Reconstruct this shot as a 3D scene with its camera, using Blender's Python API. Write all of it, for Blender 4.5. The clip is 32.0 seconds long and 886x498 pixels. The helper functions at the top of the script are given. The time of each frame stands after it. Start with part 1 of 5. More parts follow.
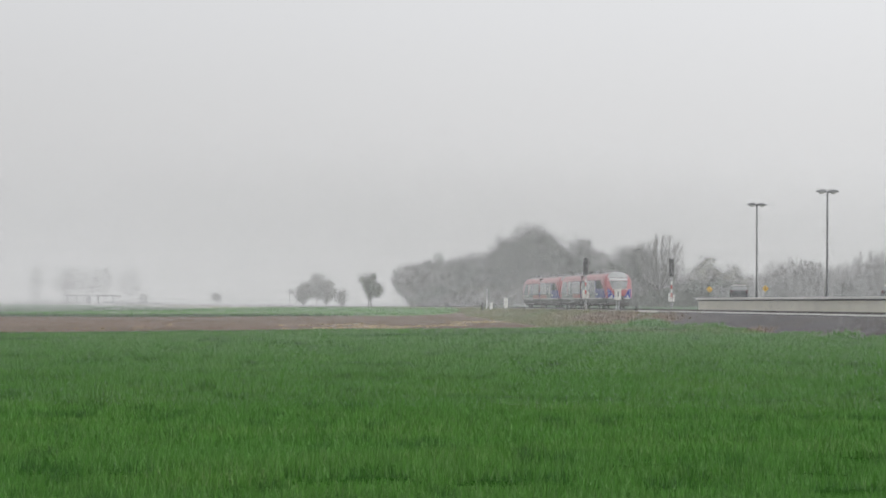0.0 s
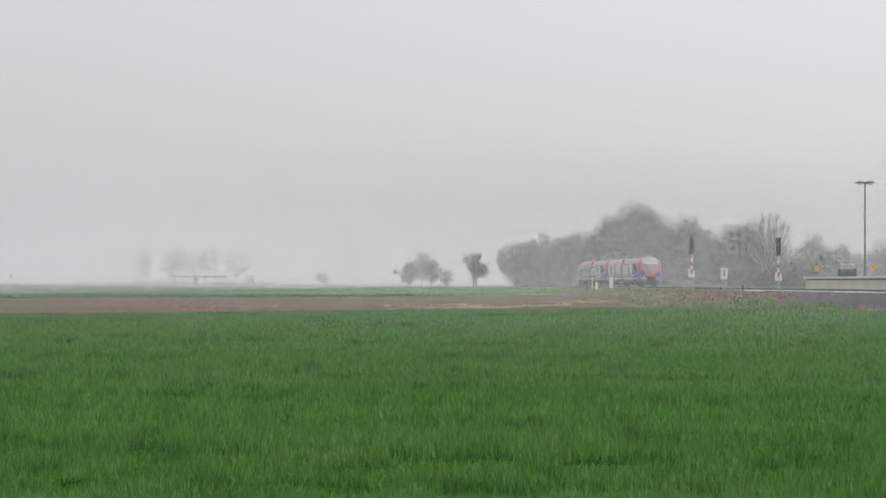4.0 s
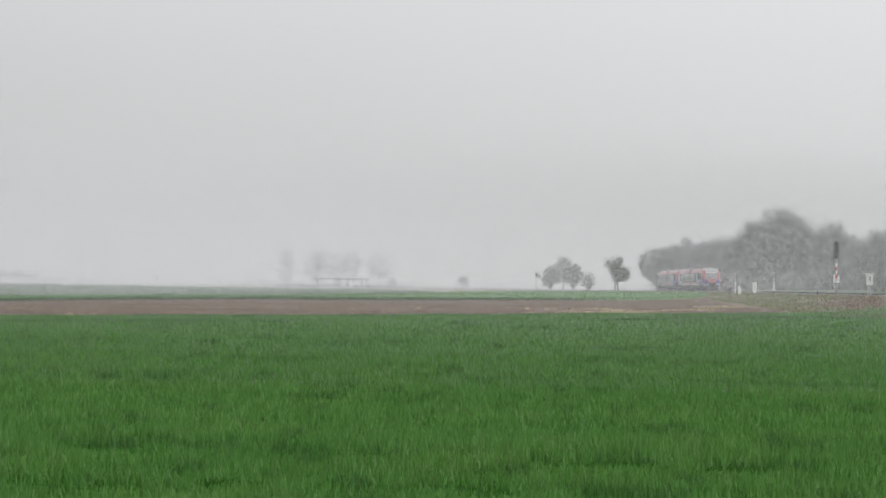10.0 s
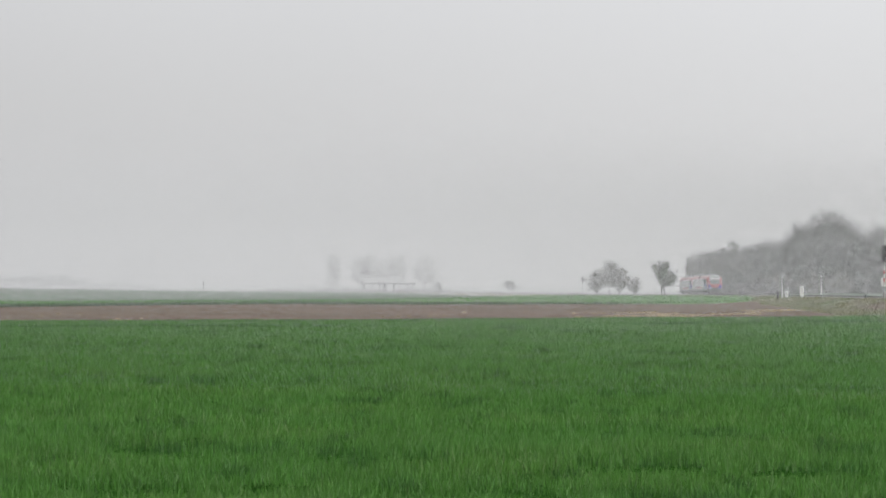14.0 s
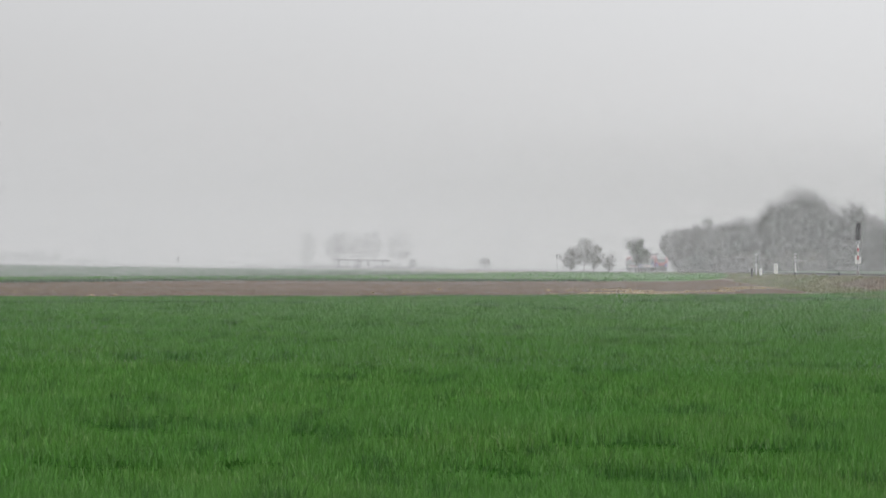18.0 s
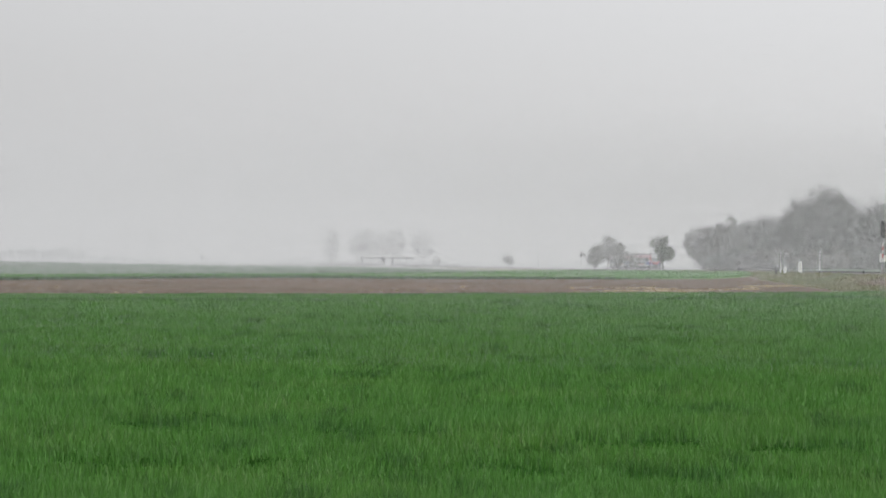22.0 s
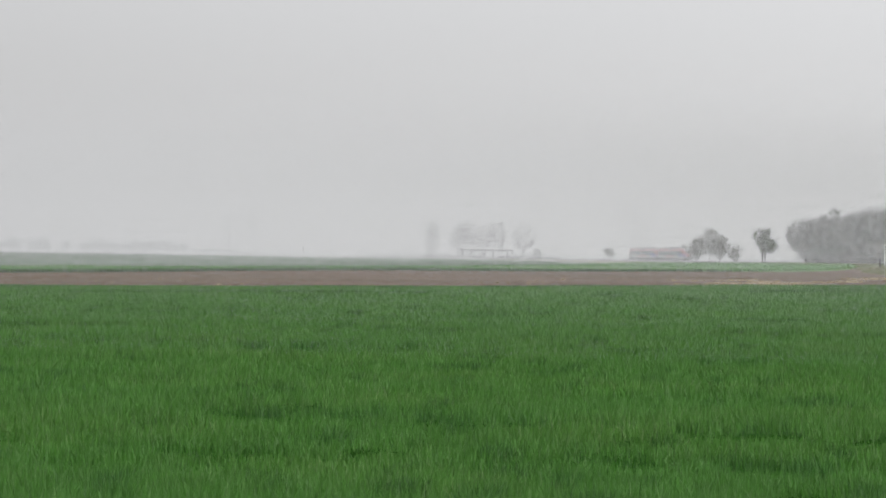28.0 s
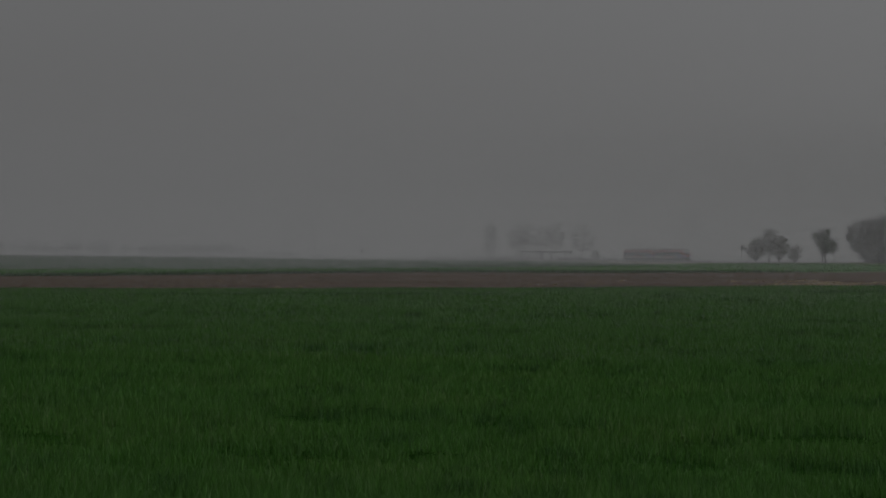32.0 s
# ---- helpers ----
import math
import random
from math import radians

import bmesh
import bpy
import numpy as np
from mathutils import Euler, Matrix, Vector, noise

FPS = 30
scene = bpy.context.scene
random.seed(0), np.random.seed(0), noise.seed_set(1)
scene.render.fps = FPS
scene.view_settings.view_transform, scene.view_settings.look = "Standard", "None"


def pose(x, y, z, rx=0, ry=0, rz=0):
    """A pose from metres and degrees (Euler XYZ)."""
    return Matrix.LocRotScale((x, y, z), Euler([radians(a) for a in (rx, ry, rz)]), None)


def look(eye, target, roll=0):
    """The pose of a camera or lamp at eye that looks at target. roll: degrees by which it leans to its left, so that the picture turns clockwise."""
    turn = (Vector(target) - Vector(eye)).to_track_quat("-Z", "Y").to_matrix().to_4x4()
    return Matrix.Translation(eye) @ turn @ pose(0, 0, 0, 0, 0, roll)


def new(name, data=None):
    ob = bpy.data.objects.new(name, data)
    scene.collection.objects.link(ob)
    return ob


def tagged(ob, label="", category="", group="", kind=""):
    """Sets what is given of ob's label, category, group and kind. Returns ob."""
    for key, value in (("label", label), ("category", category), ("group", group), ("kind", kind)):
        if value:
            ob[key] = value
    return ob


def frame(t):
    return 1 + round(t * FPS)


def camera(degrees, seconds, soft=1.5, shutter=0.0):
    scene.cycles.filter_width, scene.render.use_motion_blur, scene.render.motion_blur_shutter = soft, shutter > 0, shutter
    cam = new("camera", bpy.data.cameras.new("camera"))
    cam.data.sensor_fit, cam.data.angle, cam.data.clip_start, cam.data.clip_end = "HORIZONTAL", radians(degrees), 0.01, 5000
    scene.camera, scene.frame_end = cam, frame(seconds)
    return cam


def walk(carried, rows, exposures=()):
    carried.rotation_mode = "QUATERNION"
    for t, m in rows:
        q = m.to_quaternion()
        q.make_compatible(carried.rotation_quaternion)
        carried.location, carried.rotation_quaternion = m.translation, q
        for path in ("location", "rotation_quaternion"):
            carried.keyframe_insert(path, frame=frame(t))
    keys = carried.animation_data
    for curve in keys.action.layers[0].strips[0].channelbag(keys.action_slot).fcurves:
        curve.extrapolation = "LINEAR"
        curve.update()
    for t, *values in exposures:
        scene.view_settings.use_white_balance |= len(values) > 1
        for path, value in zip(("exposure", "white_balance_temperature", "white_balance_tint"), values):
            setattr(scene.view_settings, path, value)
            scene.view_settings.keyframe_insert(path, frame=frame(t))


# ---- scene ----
# ---- the camera: it stands at the edge of a wheat field and pans by hand to the left ----
cam = camera(24.25, 32.0, soft=1.75)
EYE = 1.45
PAN = [
    (0.0, -1.964, 1.521, -0.411),
    (0.5, -1.562, 1.383, -0.362),
    (1.0, -1.186, 1.240, -0.246),
    (1.5, -0.782, 1.147, -0.294),
    (2.0, -0.447, 1.034, -0.400),
    (2.5, -0.198, 0.935, -0.290),
    (3.0, 0.146, 0.890, -0.141),
    (3.5, 0.524, 0.898, -0.178),
    (5.5, 2.364, 1.133, -0.470),
    (6.0, 2.783, 1.140, -0.487),
    (6.5, 3.169, 1.152, -0.465),
    (7.0, 3.510, 1.156, -0.563),
    (7.5, 3.754, 1.128, -0.600),
    (8.0, 3.916, 1.112, -0.671),
    (8.5, 4.106, 1.084, -0.663),
    (9.0, 4.338, 1.050, -0.589),
    (9.5, 4.558, 1.030, -0.532),
    (10.0, 4.879, 1.014, -0.607),
    (10.5, 5.162, 1.032, -0.556),
    (11.0, 5.467, 1.077, -0.556),
    (11.5, 5.710, 1.104, -0.645),
    (12.0, 5.925, 1.145, -0.643),
    (12.5, 6.051, 1.160, -0.412),
    (13.0, 6.141, 1.150, -0.300),
    (13.5, 6.211, 1.138, -0.407),
    (15.5, 5.912, 0.894, -0.508),
    (16.0, 5.712, 0.731, -0.330),
    (16.5, 5.584, 0.607, -0.522),
    (17.0, 5.434, 0.493, -0.564),
    (17.5, 5.424, 0.475, -0.597),
    (18.0, 5.458, 0.489, -0.581),
    (18.5, 5.555, 0.517, -0.507),
    (19.0, 5.672, 0.548, -0.578),
    (19.5, 5.740, 0.568, -0.577),
    (20.0, 5.756, 0.552, -0.637),
    (20.5, 5.789, 0.518, -0.680),
    (21.0, 5.862, 0.489, -0.701),
    (21.5, 5.987, 0.445, -0.722),
    (22.0, 6.118, 0.419, -0.644),
    (22.5, 6.210, 0.378, -0.567),
    (23.0, 6.396, 0.385, -0.542),
    (23.5, 6.666, 0.386, -0.539),
    (24.0, 7.039, 0.408, -0.495),
    (24.5, 7.375, 0.363, -0.633),
    (25.0, 7.655, 0.322, -0.433),
    (25.5, 7.941, 0.262, -0.456),
    (27.5, 8.807, 0.196, -0.693),
    (28.0, 8.911, 0.173, -0.668),
    (28.5, 9.022, 0.161, -0.558),
    (29.0, 9.099, 0.136, -0.555),
    (29.5, 9.240, 0.131, -0.538),
    (30.0, 9.427, 0.109, -0.529),
    (30.5, 9.686, 0.127, -0.505),
    (31.0, 9.982, 0.156, -0.538),
    (31.5, 10.291, 0.198, -0.526),
    (32.0, 10.531, 0.211, -0.441),
]
PATH = [(t, pose(0, 0, EYE, 90 + pitch, roll, yaw)) for t, yaw, pitch, roll in PAN]
FADE = [(0.0, 0.0), (30.1, 0.0), (30.4, -0.2), (30.8, -0.66), (31.2, -1.1), (31.6, -1.7), (32.0, -2.26)]
walk(cam, PATH, FADE)

# ---- overcast, hazy daylight ----
world = bpy.data.worlds.new("overcast_sky")
scene.world = world
world.use_nodes = True
wn, wl = world.node_tree.nodes, world.node_tree.links
wn.clear()
sky = wn.new("ShaderNodeTexSky")
sky.sky_type, sky.sun_disc = "NISHITA", False
sky.sun_elevation, sky.sun_rotation = radians(50), radians(152)
sky.air_density, sky.dust_density = 1.5, 6.0
grey = wn.new("ShaderNodeHueSaturation")
grey.inputs["Saturation"].default_value = 0.15
grey.inputs["Value"].default_value = 0.09
wl.new(sky.outputs[0], grey.inputs["Color"])
# the cloud layer: a little brighter overhead than at the horizon
co = wn.new("ShaderNodeTexCoord")
sp = wn.new("ShaderNodeSeparateXYZ")
wl.new(co.outputs["Generated"], sp.inputs[0])
cr = wn.new("ShaderNodeValToRGB")
wl.new(sp.outputs["Z"], cr.inputs[0])
el = cr.color_ramp.elements
el[0].position, el[0].color = 0.0, (0.632, 0.624, 0.617, 1)
el[1].position, el[1].color = 1.0, (0.98, 1.0, 1.03, 1)
e = el.new(0.14)
e.color = (0.757, 0.764, 0.780, 1)
nz = wn.new("ShaderNodeTexNoise")
nz.inputs["Scale"].default_value, nz.inputs["Detail"].default_value = 1.6, 3.0
wl.new(co.outputs["Generated"], nz.inputs["Vector"])
mr = wn.new("ShaderNodeMapRange")
mr.inputs["To Min"].default_value, mr.inputs["To Max"].default_value = 0.95, 1.05
wl.new(nz.outputs["Fac"], mr.inputs["Value"])
mu = wn.new("ShaderNodeMix")
mu.data_type, mu.blend_type = "RGBA", "MULTIPLY"
mu.inputs["Factor"].default_value = 1.0
wl.new(cr.outputs[0], mu.inputs["A"])
wl.new(mr.outputs[0], mu.inputs["B"])
# dims the sky to the left, fitted to the camera's view
side = wn.new("ShaderNodeMapRange")
side.inputs["From Min"].default_value, side.inputs["From Max"].default_value = -0.35, 0.25
side.inputs["To Min"].default_value, side.inputs["To Max"].default_value = 0.845, 1.05
wl.new(sp.outputs["X"], side.inputs["Value"])
mv = wn.new("ShaderNodeMix")
mv.data_type, mv.blend_type = "RGBA", "MULTIPLY"
mv.inputs["Factor"].default_value = 1.0
wl.new(mu.outputs["Result"], mv.inputs["A"])
wl.new(side.outputs[0], mv.inputs["B"])
mx = wn.new("ShaderNodeMix")
mx.data_type = "RGBA"
mx.inputs["Factor"].default_value = 0.9
wl.new(grey.outputs[0], mx.inputs["A"])
wl.new(mv.outputs["Result"], mx.inputs["B"])
bg = wn.new("ShaderNodeBackground")
wl.new(mx.outputs["Result"], bg.inputs["Color"])
bg.inputs["Strength"].default_value = 1.05
wl.new(bg.outputs[0], wn.new("ShaderNodeOutputWorld").inputs[0])

sun = new("sun", bpy.data.lights.new("sun", "SUN"))
sun.data.energy, sun.data.angle, sun.data.color = 0.6, radians(25), (1.0, 0.97, 0.92)
sun.matrix_world = look((18, -34, 50), (0, 0, 8))


# ---- materials ----
def material(name, colour, rough=0.8, metal=0.0, scale=3.0, vary=0.25, fine=40.0, fine_vary=0.12, bump=0.0, spec=0.4, hue=None, stretch=(1, 1, 1), per="", per_vary=0.0):
    """A paint or surface with stains at one scale, grain at another, and relief."""
    m = bpy.data.materials.new(name)
    m.use_nodes = True
    n, l = m.node_tree.nodes, m.node_tree.links
    b = n["Principled BSDF"]
    b.inputs["Roughness"].default_value, b.inputs["Metallic"].default_value = rough, metal
    b.inputs["Specular IOR Level"].default_value = spec
    tc = n.new("ShaderNodeTexCoord")
    mp = n.new("ShaderNodeMapping")
    mp.inputs["Scale"].default_value = stretch
    l.new(tc.outputs["Object"], mp.inputs["Vector"])
    big, small = n.new("ShaderNodeTexNoise"), n.new("ShaderNodeTexNoise")
    big.inputs["Scale"].default_value, big.inputs["Detail"].default_value = scale, 4
    small.inputs["Scale"].default_value, small.inputs["Detail"].default_value = fine, 3
    l.new(mp.outputs[0], big.inputs["Vector"])
    l.new(mp.outputs[0], small.inputs["Vector"])
    other = hue or tuple(c * 0.45 for c in colour)
    a = n.new("ShaderNodeMix")
    a.data_type = "RGBA"
    a.inputs["A"].default_value, a.inputs["B"].default_value = (*colour, 1), (*other, 1)
    r = n.new("ShaderNodeMapRange")
    r.inputs["From Min"].default_value, r.inputs["From Max"].default_value = 0.42, 0.72
    r.inputs["To Max"].default_value = min(1.0, vary * 2)
    l.new(big.outputs["Fac"], r.inputs["Value"])
    l.new(r.outputs[0], a.inputs["Factor"])
    s = n.new("ShaderNodeMapRange")
    s.inputs["From Min"].default_value, s.inputs["From Max"].default_value = 0.25, 0.75
    s.inputs["To Min"].default_value, s.inputs["To Max"].default_value = 1 - fine_vary, 1 + fine_vary
    l.new(small.outputs["Fac"], s.inputs["Value"])
    c = n.new("ShaderNodeMix")
    c.data_type, c.blend_type = "RGBA", "MULTIPLY"
    c.inputs["Factor"].default_value = 1.0
    l.new(a.outputs["Result"], c.inputs["A"])
    l.new(s.outputs[0], c.inputs["B"])
    out = c.outputs["Result"]
    if per:
        if per == "island":
            src = n.new("ShaderNodeNewGeometry").outputs["Random Per Island"]
        else:
            src = n.new("ShaderNodeObjectInfo").outputs["Random"]
        pr = n.new("ShaderNodeMapRange")
        pr.inputs["To Min"].default_value, pr.inputs["To Max"].default_value = 1 - per_vary, 1 + per_vary
        l.new(src, pr.inputs["Value"])
        d = n.new("ShaderNodeMix")
        d.data_type, d.blend_type = "RGBA", "MULTIPLY"
        d.inputs["Factor"].default_value = 1.0
        l.new(out, d.inputs["A"])
        l.new(pr.outputs[0], d.inputs["B"])
        out = d.outputs["Result"]
    l.new(out, b.inputs["Base Color"])
    if bump:
        bp = n.new("ShaderNodeBump")
        bp.inputs["Strength"].default_value, bp.inputs["Distance"].default_value = 0.6, bump
        l.new(small.outputs["Fac"], bp.inputs["Height"])
        l.new(bp.outputs[0], b.inputs["Normal"])
    return m


SOIL = material("ploughed_soil", (0.164, 0.115, 0.081), 0.95, spec=0.05, scale=0.12, vary=0.45, fine=1.3, fine_vary=0.38, bump=0.05, hue=(0.115, 0.098, 0.062), stretch=(0.25, 1, 1))
WHEAT = material("wheat_leaf", (0.083, 0.238, 0.037), 0.42, scale=0.35, vary=0.3, fine=3.0, fine_vary=0.2, hue=(0.115, 0.268, 0.045), per="island", per_vary=0.3, spec=0.4)
DARK_WHEAT = material("dark_wheat_leaf", (0.052, 0.157, 0.030), 0.45, scale=0.35, vary=0.3, fine=3.0, fine_vary=0.2, per="island", per_vary=0.3, spec=0.35)
# pale blades: leaf glints put into the colour, along with yellowing leaves
PALE_WHEAT = material("pale_glint_wheat_leaf", (0.15, 0.31, 0.08), 0.4, scale=0.35, vary=0.3, fine=3.0, fine_vary=0.2, hue=(0.24, 0.30, 0.12), per="island", per_vary=0.3, spec=0.5)
FAR_WHEAT = material("far_wheat", (0.07, 0.195, 0.04), 0.8, spec=0.1, scale=0.03, vary=0.4, fine=1.5, fine_vary=0.3, bump=0.06, hue=(0.12, 0.25, 0.06))
FAR_FIELD = material("distant_pasture", (0.062, 0.125, 0.06), 0.95, spec=0.05, scale=0.02, vary=0.5, fine=0.3, fine_vary=0.2, hue=(0.085, 0.11, 0.07), stretch=(0.3, 1, 1))
DRY_GRASS = material("dry_bank_grass", (0.215, 0.20, 0.105), 0.95, spec=0.05, scale=0.12, vary=0.5, fine=5, fine_vary=0.2, bump=0.05, hue=(0.14, 0.2, 0.065))
BANK_TUFT = material("bank_grass_blades", (0.225, 0.22, 0.115), 0.9, spec=0.1, scale=0.12, vary=0.5, fine=2, fine_vary=0.15, hue=(0.15, 0.21, 0.07), per="island", per_vary=0.15)
BRAMBLE = material("dead_bramble", (0.235, 0.18, 0.12), 0.9, scale=0.8, vary=0.4, fine=6, per="island", per_vary=0.4, hue=(0.20, 0.17, 0.10))
VERGE = material("verge_grass_blades", (0.125, 0.235, 0.058), 0.7, scale=0.35, vary=0.35, fine=3.0, fine_vary=0.2, hue=(0.19, 0.25, 0.085), per="island", per_vary=0.3, spec=0.2)
GRAVEL = material("ballast_gravel", (0.082, 0.080, 0.084), 0.95, scale=0.5, vary=0.35, fine=9, fine_vary=0.5, bump=0.06, hue=(0.085, 0.075, 0.068), spec=0.1)
STRAW = material("straw", (0.58, 0.475, 0.285), 0.9, scale=1.5, vary=0.3, fine=10, per="island", per_vary=0.3)
CONCRETE = material("platform_concrete", (0.74, 0.71, 0.60), 0.9, scale=0.5, vary=0.2, fine=14, fine_vary=0.08, bump=0.01, hue=(0.50, 0.49, 0.42), per="object", per_vary=0.03)
COPING = material("coping_concrete", (0.78, 0.77, 0.74), 0.9, scale=1.2, vary=0.25, fine=20, per="object", per_vary=0.05)
# near-black colour that stands in for the coping's shadow line
COPING_SHADE = material("coping_shade_paint", (0.05, 0.05, 0.048), 0.95, scale=2, vary=0.3, fine=20)
PAVING = material("platform_paving", (0.40, 0.39, 0.37), 0.9, scale=0.5, vary=0.3, fine=8)
SLEEPER = material("sleeper_concrete", (0.34, 0.32, 0.29), 0.9, scale=2, vary=0.4, fine=20, per="object", per_vary=0.15)
RAIL = material("rusty_rail_steel", (0.05, 0.034, 0.027), 0.85, 0.0, scale=2, vary=0.4, fine=30)
RAIL_TOP = material("polished_rail_head", (0.55, 0.54, 0.53), 0.25, 1.0, scale=4, vary=0.2, fine=30)
GALV = material("galvanised_steel", (0.42, 0.43, 0.43), 0.45, 0.7, scale=5, vary=0.3, fine=40)
GREY_PAINT = material("grey_lamp_paint", (0.13, 0.135, 0.14), 0.5, 0.2, scale=6, vary=0.3, fine=40)
OPAL = material("opal_lamp_cover", (0.75, 0.76, 0.76), 0.3, scale=6, vary=0.1)
BLACK = material("matt_black_paint", (0.022, 0.022, 0.024), 0.6, scale=6, vary=0.4, hue=(0.05, 0.05, 0.05))
WHITE = material("white_enamel", (0.80, 0.80, 0.78), 0.45, scale=4, vary=0.2, hue=(0.55, 0.52, 0.45))
REDP = material("red_enamel", (0.55, 0.03, 0.03), 0.45, scale=4, vary=0.2)
YELLOW = material("yellow_enamel", (0.80, 0.47, 0.03), 0.45, scale=4, vary=0.15)
WOOD = material("weathered_post_wood", (0.028, 0.024, 0.021), 0.9, scale=3, vary=0.4, fine=30, bump=0.01)
BARK = material("grey_bark", (0.128, 0.121, 0.110), 0.95, scale=1.5, vary=0.4, fine=9, bump=0.02)
BARK_MID = material("ash_grey_bark", (0.25, 0.24, 0.225), 0.95, scale=1.5, vary=0.35, fine=9, bump=0.02)
BARK_PALE = material("pale_bark", (0.40, 0.38, 0.34), 0.95, scale=1.5, vary=0.4, fine=9, bump=0.02)
TWIG = material("twigs_and_buds", (0.112, 0.116, 0.106), 0.95, scale=0.4, vary=0.3, fine=4, hue=(0.10, 0.108, 0.085), per="island", per_vary=0.12, spec=0.05)
BUDS = material("young_leaves", (0.104, 0.126, 0.092), 0.9, scale=0.4, vary=0.4, fine=4, hue=(0.13, 0.145, 0.11), per="island", per_vary=0.2, spec=0.05)
PALE_TWIG = material("budding_twigs", (0.150, 0.147, 0.122), 0.95, scale=0.4, vary=0.35, fine=4, hue=(0.125, 0.125, 0.095), per="island", per_vary=0.2, spec=0.05)
PALE_SCRUB = material("pale_scrub_twigs", (0.30, 0.285, 0.24), 0.95, scale=0.4, vary=0.35, fine=4, hue=(0.2, 0.2, 0.16), per="island", per_vary=0.25, spec=0.05)
PALE_BUDS = material("pale_catkins", (0.34, 0.34, 0.19), 0.85, scale=0.4, vary=0.4, fine=4, hue=(0.33, 0.30, 0.20), per="island", per_vary=0.3)
LEAF = material("dark_ivy_leaves", (0.065, 0.092, 0.045), 0.7, scale=0.7, vary=0.4, fine=4, hue=(0.09, 0.12, 0.05), per="island", per_vary=0.4)
BLOSSOM = material("fruit_tree_leaves", (0.195, 0.208, 0.162), 0.85, scale=0.5, vary=0.4, fine=4, hue=(0.15, 0.14, 0.10), per="island", per_vary=0.35)
PLASTER = material("pale_plaster", (0.62, 0.60, 0.56), 0.9, scale=0.8, vary=0.3, fine=10)
ROOFING = material("grey_roof_edge", (0.20, 0.20, 0.20), 0.8, scale=1, vary=0.3, fine=10)
# car glass: reflected sky is mixed into this grey base colour
SKY_GLASS = material("sky_grey_car_glass", (0.27, 0.275, 0.28), 0.08, scale=2, vary=0.2, spec=0.6)
HEDGE = material("clipped_hedge", (0.06, 0.09, 0.04), 0.9, scale=0.8, vary=0.4, fine=4, per="island", per_vary=0.35)


# ---- mesh helpers ----
def mesh(name, verts, faces, mats, index=None, smooth=False):
    """A mesh from arrays; faces all have the same number of corners."""
    v, f = np.asarray(verts, dtype=np.float32).reshape(-1, 3), np.asarray(faces, dtype=np.int32)
    me = bpy.data.meshes.new(name)
    me.vertices.add(len(v))
    me.vertices.foreach_set("co", v.ravel())
    k = f.shape[1]
    me.loops.add(f.size)
    me.loops.foreach_set("vertex_index", f.ravel())
    me.polygons.add(len(f))
    me.polygons.foreach_set("loop_start", np.arange(0, f.size, k, dtype=np.int32))
    for m in mats if isinstance(mats, (list, tuple)) else [mats]:
        me.materials.append(m)
    if index is not None:
        me.polygons.foreach_set("material_index", np.asarray(index, dtype=np.int32))
    if smooth:
        me.polygons.foreach_set("use_smooth", np.ones(len(f), dtype=bool))
    me.update(calc_edges=True)
    return me


def part(name, bm, mat, parent=None, label="", at=None):
    """Links a bmesh (or a mesh) as one object, under a thing or a part."""
    if isinstance(bm, bmesh.types.BMesh):
        me = bpy.data.meshes.new(name)
        bmesh.ops.recalc_face_normals(bm, faces=bm.faces[:])
        bm.to_mesh(me)
        bm.free()
        me.materials.append(mat)
    else:
        me = bm
    ob = new(name, me)
    ob.parent = parent
    if at is not None:
        ob.matrix_basis = at
    if label:
        ob["label"] = label
    return ob


def empty(name, m, label, category, group="", kind=""):
    ob = new(name)
    ob.empty_display_size = 0.2
    ob.matrix_basis = m
    return tagged(ob, label, category, group, kind)


def box(bm, x0, x1, y0, y1, z0, z1, bevel=0.0):
    m = pose((x0 + x1) / 2, (y0 + y1) / 2, (z0 + z1) / 2) @ Matrix.Diagonal((x1 - x0, y1 - y0, z1 - z0, 1))
    g = bmesh.ops.create_cube(bm, size=1, matrix=m)
    if bevel:
        ed = list({e for v in g["verts"] for e in v.link_edges})
        bmesh.ops.bevel(bm, geom=ed, offset=bevel, segments=2, affect="EDGES", profile=0.6)
    return bm


def boxed(*a, **k):
    return box(bmesh.new(), *a, **k)


def tube(bm, p, q, r0, r1=None, n=10):
    p, q = Vector(p), Vector(q)
    d = q - p
    turn = d.to_track_quat("Z", "Y").to_matrix().to_4x4()
    bmesh.ops.create_cone(bm, cap_ends=True, segments=n, radius1=r0, radius2=r0 if r1 is None else r1, depth=d.length, matrix=Matrix.Translation((p + q) / 2) @ turn)
    return bm


def tubed(*a, **k):
    return tube(bmesh.new(), *a, **k)


# ---- the lie of the land ----

def smooth(a, lo, hi):
    t = np.clip((a - lo) / (hi - lo), 0, 1)
    return t * t * (3 - 2 * t)


SLOPE_Y = [0, 200, 270, 340, 410, 460, 500, 540, 580, 620, 660, 2000]
SLOPE = [-0.058, -0.068, -0.079, -0.115, -0.077, -0.1117, -0.1769, -0.2423, -0.3167, -0.3882, -0.4733, -0.4733]
TY = np.arange(-200.0, 6000.0, 1.0)
_s = np.interp(TY, SLOPE_Y, SLOPE)
TX = np.concatenate([[0], np.cumsum((_s[1:] + _s[:-1]) / 2)])
TX += 24.40 - np.interp(206.0, TY, TX)
TL = np.concatenate([[0], np.cumsum(np.hypot(1, np.diff(TX)))])
RAIL_Z = 1.12


def grade(y):
    """Drop of the line beyond the station, set to fit the camera's view."""
    return -0.5 * smooth(np.asarray(y, float), 270, 560)


def track_x(y):
    return np.interp(y, TY, TX)


